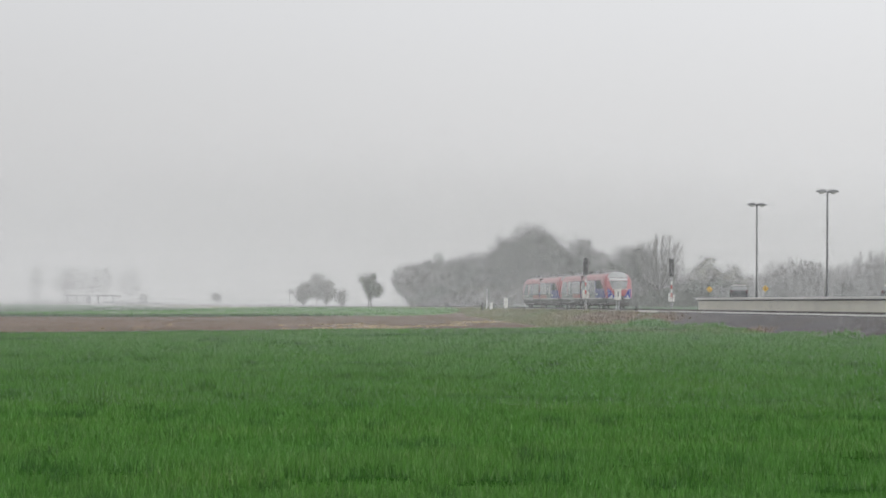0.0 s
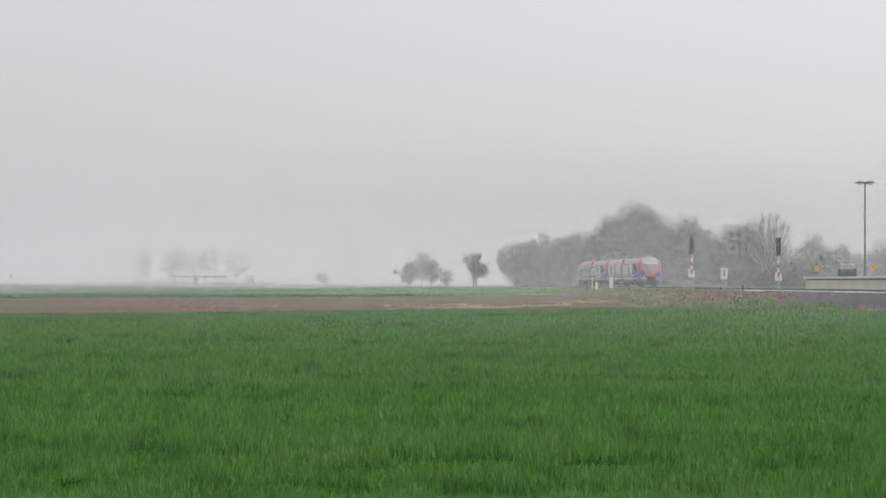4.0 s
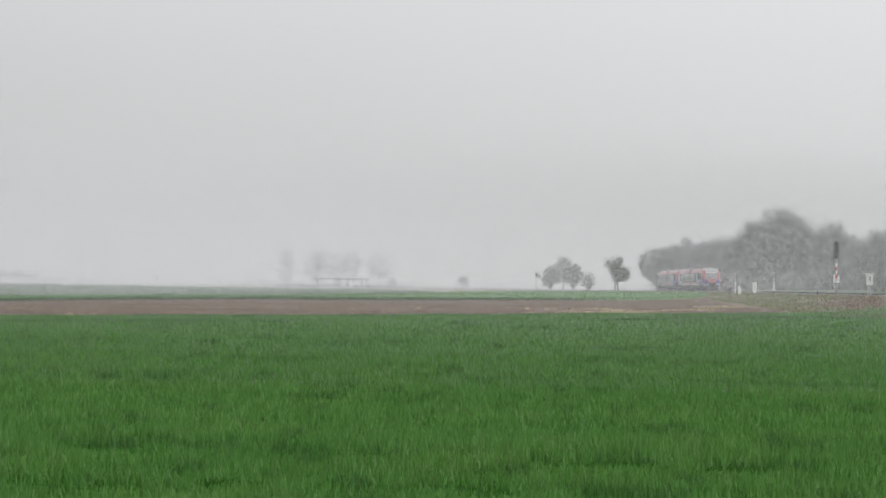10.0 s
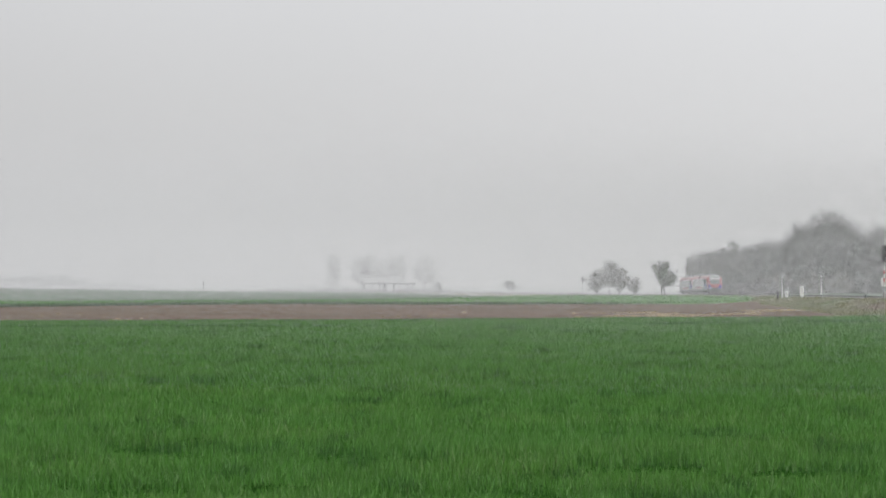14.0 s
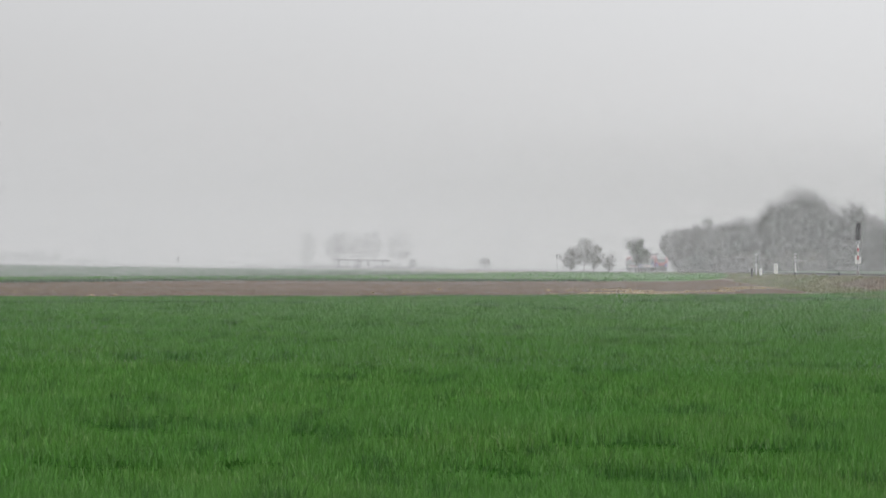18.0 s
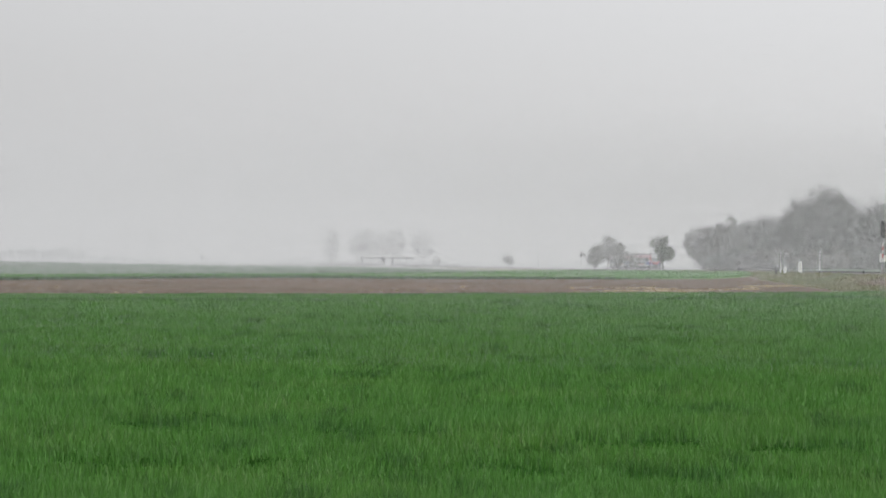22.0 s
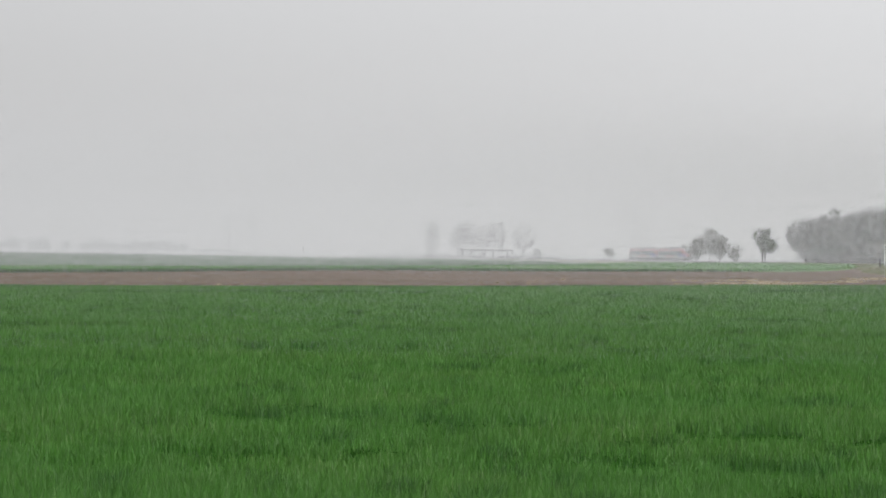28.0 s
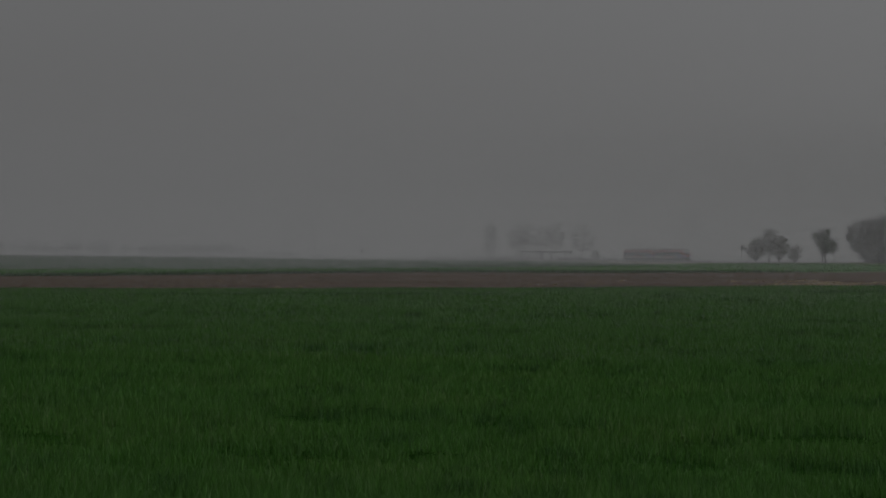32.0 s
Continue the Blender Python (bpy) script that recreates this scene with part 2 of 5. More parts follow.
def land(x, y):
    """Height of the fields, without the railway bank."""
    x, y = np.asarray(x, float), np.asarray(y, float)
    ridge = 0.55 * np.exp(-0.5 * (((x - 8) / 62) ** 2 + ((y - 355) / 75) ** 2))
    dip = 1.15 * np.exp(-0.5 * (((x + 125) / 42) ** 2 + ((y - 330) / 130) ** 2))
    far = -0.55 * np.clip((y - 480) / 300, 0, 1) + 0.75 * np.clip((y - 900) / 700, 0, 1)
    # a low swell keyed to bearing from the camera, fitted to its horizon
    swell = np.interp(x / np.maximum(y, 1), [-0.38, -0.30, -0.23, -0.16, -0.115, -0.09], [1.1, 1.0, 0.72, 0.68, 0.45, 0.0]) * smooth(y, 300, 620) * (1 - smooth(y, 750, 1150))
    roll = 0.05 * np.sin(x * 0.11 + 1) * np.sin(y * 0.07) * np.clip((y - 20) / 60, 0, 1)
    near = -0.3 * (1 - smooth(y, 110, 270))
    return ridge - dip + far + swell + roll + near


def ground_z(x, y):
    """Height of the ground with the bank, and the raised forecourt behind the platform."""
    u = np.asarray(x, float) - track_x(y)
    z = land(x, y)
    w = smooth(np.asarray(y, float), 150, 190)
    left = smooth(-u, 2.0 + 1.2 * w, 5.6 + 2.9 * w)
    right = smooth(u, 5.0, 30.0)
    top = 0.55 + 0.25 * w + grade(y)
    low = z * 1.0
    bank = np.where(u < 0, top * (1 - left) + low * left, top * (1 - right) + (low + 0.9 * (1 - smooth(np.asarray(y, float), 550, 800))) * right)
    court = smooth(u, 9.6, 10.4) * (1 - smooth(np.asarray(y, float), 208, 212)) * (1 - smooth(u, 60, 120))
    return np.maximum(bank, z) * (1 - court) + 1.95 * court


# plan of the fields: edges as straight runs in the plan
def crop_edge(x):
    return np.interp(x, [-60, -33, -17.5, -7.3, 4.4, 12, 20, 40], [70, 94.5, 110.5, 118.5, 130, 142, 160, 160])


def bank_foot(y):
    """Offset of the bank's foot from the track's middle."""
    return -6.2 - 2.6 * smooth(np.asarray(y, float), 125, 165)


def brown_edge(x):
    return np.interp(x, [-73.7, -63.3, -36.9, -3.5, 3, 7, 10, 12.5, 15], [136, 161.5, 206, 221, 232, 246, 262, 282, 300])


def far_edge(x):
    """Back edge of the second wheat field."""
    return np.interp(x, [-160, -108, -68, -50, -36, -30, -24.6, -10, 0, 24], [320, 280, 222, 232, 245, 275, 318, 380, 402, 400])


def verge_line(y):
    """Where the fields end and the rough grass of the railway begins."""
    return np.minimum(np.interp(y, [113, 150, 230, 260, 300, 430], [12.5, 13.5, 11.0, 12.0, 11.5, 8.0]), track_x(y) - 4.5)


# ---- ground: one sheet to the horizon ----
def ground():
    us = np.unique(np.concatenate([np.linspace(-4000, -400, 19), np.linspace(-400, -60, 35), np.linspace(-60, -12, 33), np.linspace(-12, 12, 49), np.linspace(12, 60, 25), np.linspace(60, 400, 18), np.linspace(400, 3000, 12)]))
    ys = np.unique(np.concatenate([np.linspace(-300, 0, 13), np.linspace(0, 700, 176), np.linspace(700, 1600, 60), np.linspace(1600, 4800, 20)]))
    Y, U = np.meshgrid(ys, us, indexing="ij")
    X = U + track_x(Y)
    Z = ground_z(X, Y)
    nu, ny = len(us), len(ys)
    i = (np.arange(ny - 1)[:, None] * nu + np.arange(nu - 1)[None, :]).ravel()
    f = np.stack([i, i + 1, i + 1 + nu, i + nu], 1)
    cu = ((U[:-1, :-1] + U[1:, 1:]) / 2).ravel()
    cx = ((X[:-1, :-1] + X[1:, 1:]) / 2).ravel()
    cy = ((Y[:-1, :-1] + Y[1:, 1:]) / 2).ravel()
    idx = np.zeros(len(f), int)
    idx[(cy > np.minimum(420, far_edge(cx) + 7))] = 1
    idx[(cu > 6)] = 1
    # rough grass from the railway bank to the end of the ploughed strip
    idx[(cu < 9) & (cy < 430) & (cx > verge_line(cy))] = 2
    idx[(cu > -8.5) & (cu < 9)] = 2
    idx[(cu > 9.5) & (cu < 50) & (cy < 211)] = 3
    me = mesh("ground", np.stack([X, Y, Z], -1), f, [SOIL, FAR_FIELD, DRY_GRASS, PAVING], idx, True)
    tagged(new("ground", me), "flat open farmland, brown ploughed soil under spring haze", "ground", kind="structure")


ground()


def ribbon(name, profile, y0, y1, step, mat, parent=None, label="", z0=0.0, smooth_=True):
    """A strip with the given profile (offset from the track's middle, height), swept along the track."""
    ys = np.arange(y0, y1 + step / 2, step)
    pr = np.array(profile, float)
    s = np.gradient(track_x(ys), ys)
    nx, ny = 1 / np.hypot(1, s), -s / np.hypot(1, s)
    V = np.zeros((len(ys), len(pr), 3))
    V[:, :, 0] = track_x(ys)[:, None] + nx[:, None] * pr[None, :, 0]
    V[:, :, 1] = ys[:, None] + ny[:, None] * pr[None, :, 0]
    V[:, :, 2] = pr[None, :, 1] + z0 + grade(ys)[:, None]
    n = len(pr)
    i = (np.arange(len(ys) - 1)[:, None] * n + np.arange(n - 1)[None, :]).ravel()
    f = np.stack([i, i + n, i + n + 1, i + 1], 1)
    return part(name, mesh(name, V, f, mat, None, smooth_), mat, parent, label)


def railway():
    # ballast bed: a long gravel shoulder beside the station, a narrow one in the open country
    b = ribbon("ballast_bed", [(-6.6, -0.32), (-5.6, -0.12), (-4.2, 0.42), (-2.7, 0.93), (-1.7, 0.98), (1.7, 0.98), (2.6, 0.9), (4.0, 0.6)], 40, 172, 3, GRAVEL)
    tagged(b, "grey gravel railway ballast shoulder beside the platform", "ballast", kind="structure")
    b = ribbon("ballast_bed", [(-2.9, 0.70), (-2.2, 0.92), (-1.6, 0.97), (1.6, 0.97), (2.3, 0.9), (3.0, 0.70)], 172, 760, 4, GRAVEL)
    tagged(b, "narrow grey gravel ballast along the open track", "ballast", kind="structure")
    t = ribbon("cable_trough", [(-2.75, 0.86), (-2.75, 1.0), (-2.45, 1.0), (-2.45, 0.86)], 60, 186, 3, COPING, smooth_=False)
    tagged(t, "pale concrete cable trough along the track", "cable trough", kind="structure")
    tr = empty("railway_track", pose(0, 0, 0), "single railway track of rusty rails on concrete sleepers", "track", kind="structure")
    for s in (-1, 1):
        o = s * 0.753
        ribbon("rail", [(o - 0.07, RAIL_Z - 0.15), (o - 0.02, RAIL_Z - 0.12), (o - 0.02, RAIL_Z - 0.045), (o - 0.036, RAIL_Z - 0.035), (o - 0.036, RAIL_Z - 0.004),
                        (o + 0.036, RAIL_Z - 0.004), (o + 0.036, RAIL_Z - 0.035), (o + 0.02, RAIL_Z - 0.045), (o + 0.02, RAIL_Z - 0.12), (o + 0.07, RAIL_Z - 0.15)], 40, 760, 4, RAIL, tr, smooth_=False)
        ribbon("rail_head", [(o - 0.034, RAIL_Z - 0.003), (o + 0.034, RAIL_Z - 0.003)], 40, 760, 4, RAIL_TOP, tr, "worn shiny rail head")
    bm = bmesh.new()
    box(bm, -1.3, 1.3, -0.13, 0.13, 0.86, 0.975, 0.02)
    first = part("sleeper", bm, SLEEPER, tr)
    for k, y in enumerate(np.arange(90, 268, 0.6)):
        ob = first if k == 0 else new("sleeper", first.data)
        ob.parent = tr
        s = (track_x(y + 1) - track_x(y - 1)) / 2
        ob.matrix_basis = pose(float(track_x(y)), float(y), 0, 0, 0, -math.degrees(math.atan(s)))


railway()


# ---- station platform beside the track ----
PLAT_Z = 2.10
PLAT_Y = 177.0


def platform():
    pl = empty("platform", pose(0, 0, 0), "raised concrete station platform with a pale coping", "platform", kind="structure")
    ribbon("deck", [(1.86, PLAT_Z - 0.02), (6.5, PLAT_Z - 0.02)], 50, PLAT_Y - 0.1, 3, PAVING, pl)
    wall = boxed(0.0, 0.22, -1.995, 1.995, 0.6, PLAT_Z - 0.265, 0.01)
    cop = boxed(-0.16, 0.62, -0.992, 0.992, PLAT_Z - 0.15, PLAT_Z, 0.02)
    # dark strip below the coping: the shade there is put into its colour
    ribbon("shadow_joint", [(1.84, PLAT_Z - 0.30), (1.84, PLAT_Z - 0.152)], 57, PLAT_Y - 0.1, 3, COPING_SHADE, pl, "recessed dark strip painted as shade under the coping", smooth_=False)
    w0 = c0 = None
    for k in range(30):
        y = PLAT_Y - 2 - 4 * k
        m = pose(float(track_x(y)) + 1.72, y, 0, 0, 0, math.degrees(math.atan(0.065)))
        if w0 is None:
            w0 = part("wall_panel", wall, CONCRETE, pl, at=m)
        else:
            part("wall_panel", w0.data, CONCRETE, pl, at=m)
    for k in range(60):
        y = PLAT_Y - 1 - 2 * k
        m = pose(float(track_x(y)) + 1.66, y, 0, 0, 0, math.degrees(math.atan(0.065)))
        if c0 is None:
            c0 = part("coping_slab", cop, COPING, pl, at=m)
        else:
            part("coping_slab", c0.data, COPING, pl, at=m)
    e = boxed(0.2, 5.0, -0.12, 0.12, 0.6, PLAT_Z - 0.16, 0.02)
    part("end_wall", e, CONCRETE, pl, at=pose(float(track_x(PLAT_Y)) + 1.72, PLAT_Y - 0.13, 0))


platform()


# ---- the crops ----
def blades(x, y, z, h, w, lean, facing, bend=0.35):
    """Leaf blades: two-segment tapered strips; arrays in, verts and faces out."""
    n = len(x)
    cx, sx = np.cos(facing), np.sin(facing)
    lx, ly = np.cos(lean[0]) * lean[1], np.sin(lean[0]) * lean[1]
    V = np.zeros((n, 5, 3))
    for k, (t, ww) in enumerate(((0.0, 0.5), (0.0, -0.5), (0.6, 0.42), (0.6, -0.42), (1.0, 0.0))):
        off = h * (t * (1 - bend) + bend * t * t) if t < 1 else h
        V[:, k, 0] = x + cx * w * ww + lx * h * t * t
        V[:, k, 1] = y + sx * w * ww + ly * h * t * t
        V[:, k, 2] = z + h * t * np.sqrt(np.maximum(0.2, 1 - (lean[1] * t) ** 2))
    i = np.arange(n)[:, None] * 5
    f = np.concatenate([i + np.array([[0, 1, 3]]), i + np.array([[0, 3, 2]]), i + np.array([[2, 3, 4]])], 0)
    return V.reshape(-1, 3), f


def spikes(x, y, z, h, w, facing, lean):
    """Single-pointed leaves for the distance."""
    n = len(x)
    cx, sx = np.cos(facing), np.sin(facing)
    V = np.zeros((n, 3, 3))
    for k, (t, ww) in enumerate(((0.0, 0.5), (0.0, -0.5), (1.0, 0.0))):
        V[:, k, 0] = x + cx * w * ww + np.cos(lean[0]) * lean[1] * h * t
        V[:, k, 1] = y + sx * w * ww + np.sin(lean[0]) * lean[1] * h * t
        V[:, k, 2] = z + h * t
    return V.reshape(-1, 3), np.arange(3 * n).reshape(-1, 3)


def patch(x, y, rng, n=26, seed=3):
    """A slow random field between about -1 and 1."""
    r = np.random.RandomState(seed)
    out = np.zeros_like(x)
    for _ in range(n):
        k = r.uniform(0.15, 1.6)
        a = r.uniform(0, 2 * math.pi)
        out += np.sin(k * (x * np.cos(a) * 0.6 + y * np.sin(a) * 1.0) + r.uniform(0, 6.3))
    return out / math.sqrt(n / 2)


def wheat():
    rng = np.random.RandomState(5)
    bands = [(0.6, 11.5, 90, 1.3), (11.5, 16, 2300, 0.5), (16, 24, 1150, 0.62), (24, 36, 560, 0.85), (36, 54, 380, 1.15), (54, 76, 260, 1.6), (76, 104, 130, 2.4), (104, 132, 80, 3.2), (132, 168, 45, 4.4)]
    for d0, d1, dens, wide in bands:
        span = (-180, 180) if d0 < 5 else (-24.5, 16.5)
        area = 0.5 * (d1 ** 2 - d0 ** 2) * radians(span[1] - span[0])
        n = int(area * dens)
        r = np.sqrt(rng.uniform(d0 ** 2, d1 ** 2, n))
        a = np.radians(rng.uniform(*span, n))
        x, y = r * np.sin(a), r * np.cos(a)
        # sown in rows
        row = 0.125
        if d1 <= 24:
            c, s = math.cos(0.18), math.sin(0.18)
            u, v = x * c + y * s, -x * s + y * c
            v = np.round(v / row) * row + rng.normal(0, 0.022, n)
            x, y = u * c - v * s, u * s + v * c
        keep = (y < crop_edge(x) - 0.15 * rng.rand(n)) & (x < track_x(y) + bank_foot(y) + 0.3 * rng.rand(n))
        p = patch(x, y, rng)
        # thin, low strips where wheels have passed
        q = patch(x * 11.0 / (1 + y * 0.012), y * 3.0, rng, n=50, seed=9) + 0.5 * patch(x * 2.0, y, rng, seed=10)
        rut = np.zeros(n)
        for c0, sl, wd in ((19.5, -0.2, 0.42), (35.2, 0.0, 0.95), (29.9, 0.0, 0.5), (16.6, -0.1, 0.25), (52.0, 0.1, 0.8)):
            rut = np.maximum(rut, np.exp(-((y - c0 - sl * x - 0.12 * np.sin(x * 1.7) - 0.1 * np.sin(x * 4.1 + c0)) / wd) ** 2) * smooth(q, -0.3 if c0 in (19.5, 35.2) else 0.3, 1.2))
        head = crop_edge(x) - y
        rut = np.maximum(rut, 0.9 * (np.exp(-((head - 24) / 1.0) ** 2) + 0.8 * np.exp(-((head - 27) / 0.8) ** 2)) * smooth(q, -0.7, 0.6))
        # hollows where the crop stands thin
        hol = 0.9 * smooth(patch(x * 9.0 / (1 + y * 0.02), y * 5.0, rng, n=50, seed=17) + 0.4 * patch(x * 0.5, y * 1.2, rng, seed=18), 1.1, 2.1)
        rut = np.maximum(rut, 0.8 * hol)
        keep &= rng.rand(n) > 1.15 * rut
        # darker wheat along the sprayer's lines and in scattered clumps
        g = patch(x * 18.0 / (1 + y * 0.02), y * 6.0 / (1 + y * 0.02), rng, n=60, seed=27) + 0.35 * patch(x * 0.9, y * 0.8, rng, seed=28)
        dark_share = 0.45 * smooth(g, 0.9, 2.2)
        for c0, sl, wd, lo in ((19.9, -0.2, 0.3, -0.2), (16.9, -0.1, 0.2, 0.7), (36.0, 0.0, 0.9, -0.5), (30.4, 0.0, 0.6, -0.1), (33.0, 0.0, 0.4, 0.6), (45.0, 0.1, 0.7, 0.5), (56.0, 0.1, 1.1, 0.3)):
            dark_share = np.maximum(dark_share, 0.85 * np.exp(-((y - c0 - sl * x - 0.1 * np.sin(x * 1.3)) / wd) ** 2) * smooth(q, lo, lo + 1.3))
        for c0, wd, lo in ((23.0, 2.0, -0.9), (28, 1.6, -0.2), (4.0, 1.6, -0.7), (14, 1.5, 0.6)):
            dark_share = np.maximum(dark_share, 0.85 * np.exp(-((head - c0) / wd) ** 2) * smooth(patch(x * 0.6, y * 0.5, rng, seed=33), lo, lo + 1.2))
        x, y, p, rut, dark_share = x[keep], y[keep], p[keep], rut[keep], dark_share[keep]
        n = len(x)
        h = (0.185 + 0.022 * p) * rng.uniform(0.65, 1.15, n) * (1 - 0.7 * rut)
        w = rng.uniform(0.006, 0.011, n) * wide
        lean = (rng.uniform(0, 2 * math.pi, n), np.abs(rng.normal(0.28, 0.22, n)).clip(0, 0.85))
        face = rng.uniform(-0.9, 0.9, n)
        dark = (rng.rand(n) < dark_share).astype(int)
        # a few pale blades carry painted glints and yellowing
        dark[(dark == 0) & (rng.rand(n) < (0.07 if d0 < 40 else 0.03))] = 2
        h = h * (1 + 0.18 * (dark == 1) + 0.1 * (dark == 2))
        if d0 < 30:
            V, f = blades(x, y, ground_z(x, y) - 0.01, h, w, lean, face)
            dark = np.tile(dark, 3)
        else:
            V, f = spikes(x, y, ground_z(x, y) + 0.02, h, w * 1.6, face, lean)
        me = mesh("wheat", V, f, [WHEAT, DARK_WHEAT, PALE_WHEAT], dark)
        tagged(new("wheat", me), "dense young green wheat growing in the near field", "wheat", kind="stuff")
    # a low dark sheet below the blades; the shade between them is in its colour
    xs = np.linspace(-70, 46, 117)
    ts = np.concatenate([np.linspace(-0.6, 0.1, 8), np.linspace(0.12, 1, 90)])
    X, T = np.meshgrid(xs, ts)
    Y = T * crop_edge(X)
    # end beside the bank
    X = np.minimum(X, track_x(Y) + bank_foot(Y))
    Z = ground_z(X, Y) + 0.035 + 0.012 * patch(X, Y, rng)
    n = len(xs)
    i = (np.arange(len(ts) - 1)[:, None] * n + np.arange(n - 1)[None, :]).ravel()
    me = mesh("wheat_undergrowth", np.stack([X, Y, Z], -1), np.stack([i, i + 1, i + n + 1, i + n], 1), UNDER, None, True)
    tagged(new("wheat_undergrowth", me), "low dark green mat coloured as the shade under the wheat", "wheat", kind="stuff")


# wheat green darkened to stand in for shade between the blades
UNDER = material("wheat_gap_shade", (0.026, 0.085, 0.013), 1.0, spec=0.0, scale=0.5, vary=0.35, fine=9, fine_vary=0.35, bump=0.04)
wheat()


def far_wheat():
    """The second green field beyond the brown strip, a closed crop with a rough top and a cut edge."""
    rng = np.random.RandomState(8)
    xs = np.concatenate([np.linspace(-160, -40, 61), np.linspace(-38, 24, 63)])
    ts = np.linspace(0, 1, 46)
    X, T = np.meshgrid(xs, ts)
    y0 = brown_edge(xs)
    y1 = far_edge(xs)
    Y = y0 + T * (y1 - y0)
    X = np.minimum(X, verge_line(Y) + 0.3)
    Z = ground_z(X, Y) + 0.16 + rng.normal(0, 0.012, X.shape)
    Z[0] -= 0.17
    n = len(xs)
    i = (np.arange(len(ts) - 1)[:, None] * n + np.arange(n - 1)[None, :]).ravel()
    me = mesh("far_wheat_field", np.stack([X, Y, Z], -1), np.stack([i, i + 1, i + n + 1, i + n], 1), FAR_WHEAT, None, False)
    tagged(new("far_wheat_field", me), "second green wheat field beyond the ploughed strip", "wheat field", kind="stuff")
    # tufts along the near edge and over the field
    m = 26000
    x = rng.uniform(-110, 22, m)
    t = rng.rand(m) ** 1.6
    y = brown_edge(x) + t * (far_edge(x) - brown_edge(x))
    k = x < verge_line(y) + 0.6 * rng.rand(m)
    x, y = x[k], y[k]
    m = len(x)
    V, f = blades(x, y, ground_z(x, y) + 0.08, rng.uniform(0.14, 0.24, m), rng.uniform(0.05, 0.14, m), (rng.uniform(0, 6.28, m), np.abs(rng.normal(0.2, 0.2, m)).clip(0, 0.8)), rng.uniform(-0.6, 0.6, m))
    tagged(new("far_wheat", mesh("far_wheat", V, f, FAR_WHEAT)), "tufts of young wheat in the far field", "wheat", kind="stuff")


far_wheat()


MARGIN = material("rank_margin_grass", (0.055, 0.105, 0.042), 0.95, spec=0.05, scale=0.3, vary=0.4, fine=5, per="island", per_vary=0.3)


def field_margin():
    """A darker strip of rank grass along the far field's near edge."""
    rng = np.random.RandomState(10)
    m = 18000
    x = rng.uniform(-95, 2, m)
    y = brown_edge(x) + rng.normal(0.3, 2.2, m)
    k = rng.rand(m) < 1 - smooth(x, -22, 2)
    x, y = x[k], y[k]
    m = len(x)
    V, f = blades(x, y, ground_z(x, y), rng.uniform(0.12, 0.34, m), rng.uniform(0.04, 0.12, m), (rng.uniform(0, 6.28, m), np.abs(rng.normal(0.2, 0.2, m)).clip(0, 0.8)), rng.uniform(-0.6, 0.6, m))
    tagged(new("field_margin_grass", mesh("field_margin_grass", V, f, MARGIN)), "dark rank grass along the far field's edge", "grass", kind="stuff")


field_margin()


def straw():
    """Pale straw left lying in the ploughed strip: a swath below the orchard, a second by the bank, odd wisps elsewhere."""
    rng = np.random.RandomState(12)
    az, y = [], []
    for n, a0, a1, d0, d1, wave in ((1900, -2.5, 1.5, 147, 6.5, 4.0), (420, 1.3, 2.6, 158, 5.0, 3.0), (620, 2.3, 4.7, 177, 3.0, 2.5), (130, -6.5, -2.2, 140, 8.0, 5.0)):
        a = rng.uniform(a0, a1, n) + rng.normal(0, 0.15, n)
        az.append(a)
        y.append(d0 + wave * np.sin(a * 2.1 + d0) + rng.normal(0, d1, n))
    a = rng.uniform(-22, 3, 420)
    az.append(a)
    y.append(crop_edge(np.tan(np.radians(a)) * 122) + 3 + 42 * rng.rand(420) ** 2.2)
    az, y = np.radians(np.concatenate(az)), np.concatenate(y)
    x = np.tan(az) * y
    wisp = np.arange(len(x)) >= len(x) - 550
    keep = patch(x * 1.3, y * 0.5, rng, seed=41) > np.where(wisp, 0.75, -0.15)
    k = (x < track_x(y) - 6) & (y < brown_edge(x) - 4) & (x < verge_line(y) + 0.5) & (y > crop_edge(x) + 1) & keep
    x, y = x[k], y[k]
    m = len(x)
    V, f = blades(x, y, ground_z(x, y) + 0.0, rng.uniform(0.03, 0.10, m), rng.uniform(0.05, 0.30, m), (rng.uniform(0, 6.28, m), rng.uniform(0.4, 0.9, m)), rng.uniform(-0.5, 0.5, m))
    tagged(new("straw", mesh("straw", V, f, STRAW)), "pale straw scattered over the ploughed soil", "straw", kind="stuff")


straw()


def clods():
    rng = np.random.RandomState(21)
    m = 15000
    x = rng.uniform(-75, 16, m)
    y = crop_edge(x) + 1 + (brown_edge(x) - crop_edge(x) - 2) * rng.rand(m) ** 1.7
    k = x < verge_line(y)
    x, y = x[k], y[k]
    m = len(x)
    s = rng.uniform(0.05, 0.17, m)
    base = np.array([[-1, -0.7, 0], [1, -0.8, 0], [0.1, 1, 0], [0, 0, 0.75]])
    a = rng.uniform(0, 6.28, m)
    c, sn = np.cos(a), np.sin(a)
    V = np.zeros((m, 4, 3))
    for j in range(4):
        bx, by, bz = base[j] * 1.0
        V[:, j, 0] = x + s * (bx * c - by * sn)
        V[:, j, 1] = y + s * (bx * sn + by * c)
        V[:, j, 2] = ground_z(x, y) + bz * s * 0.8 - 0.01
    i = np.arange(m)[:, None] * 4
    f = np.concatenate([i + [[0, 1, 3]], i + [[1, 2, 3]], i + [[2, 0, 3]]], 0)
    tagged(new("soil_clods", mesh("soil_clods", V, f, SOIL)), "brown clods of ploughed earth", "soil", kind="stuff")


clods()


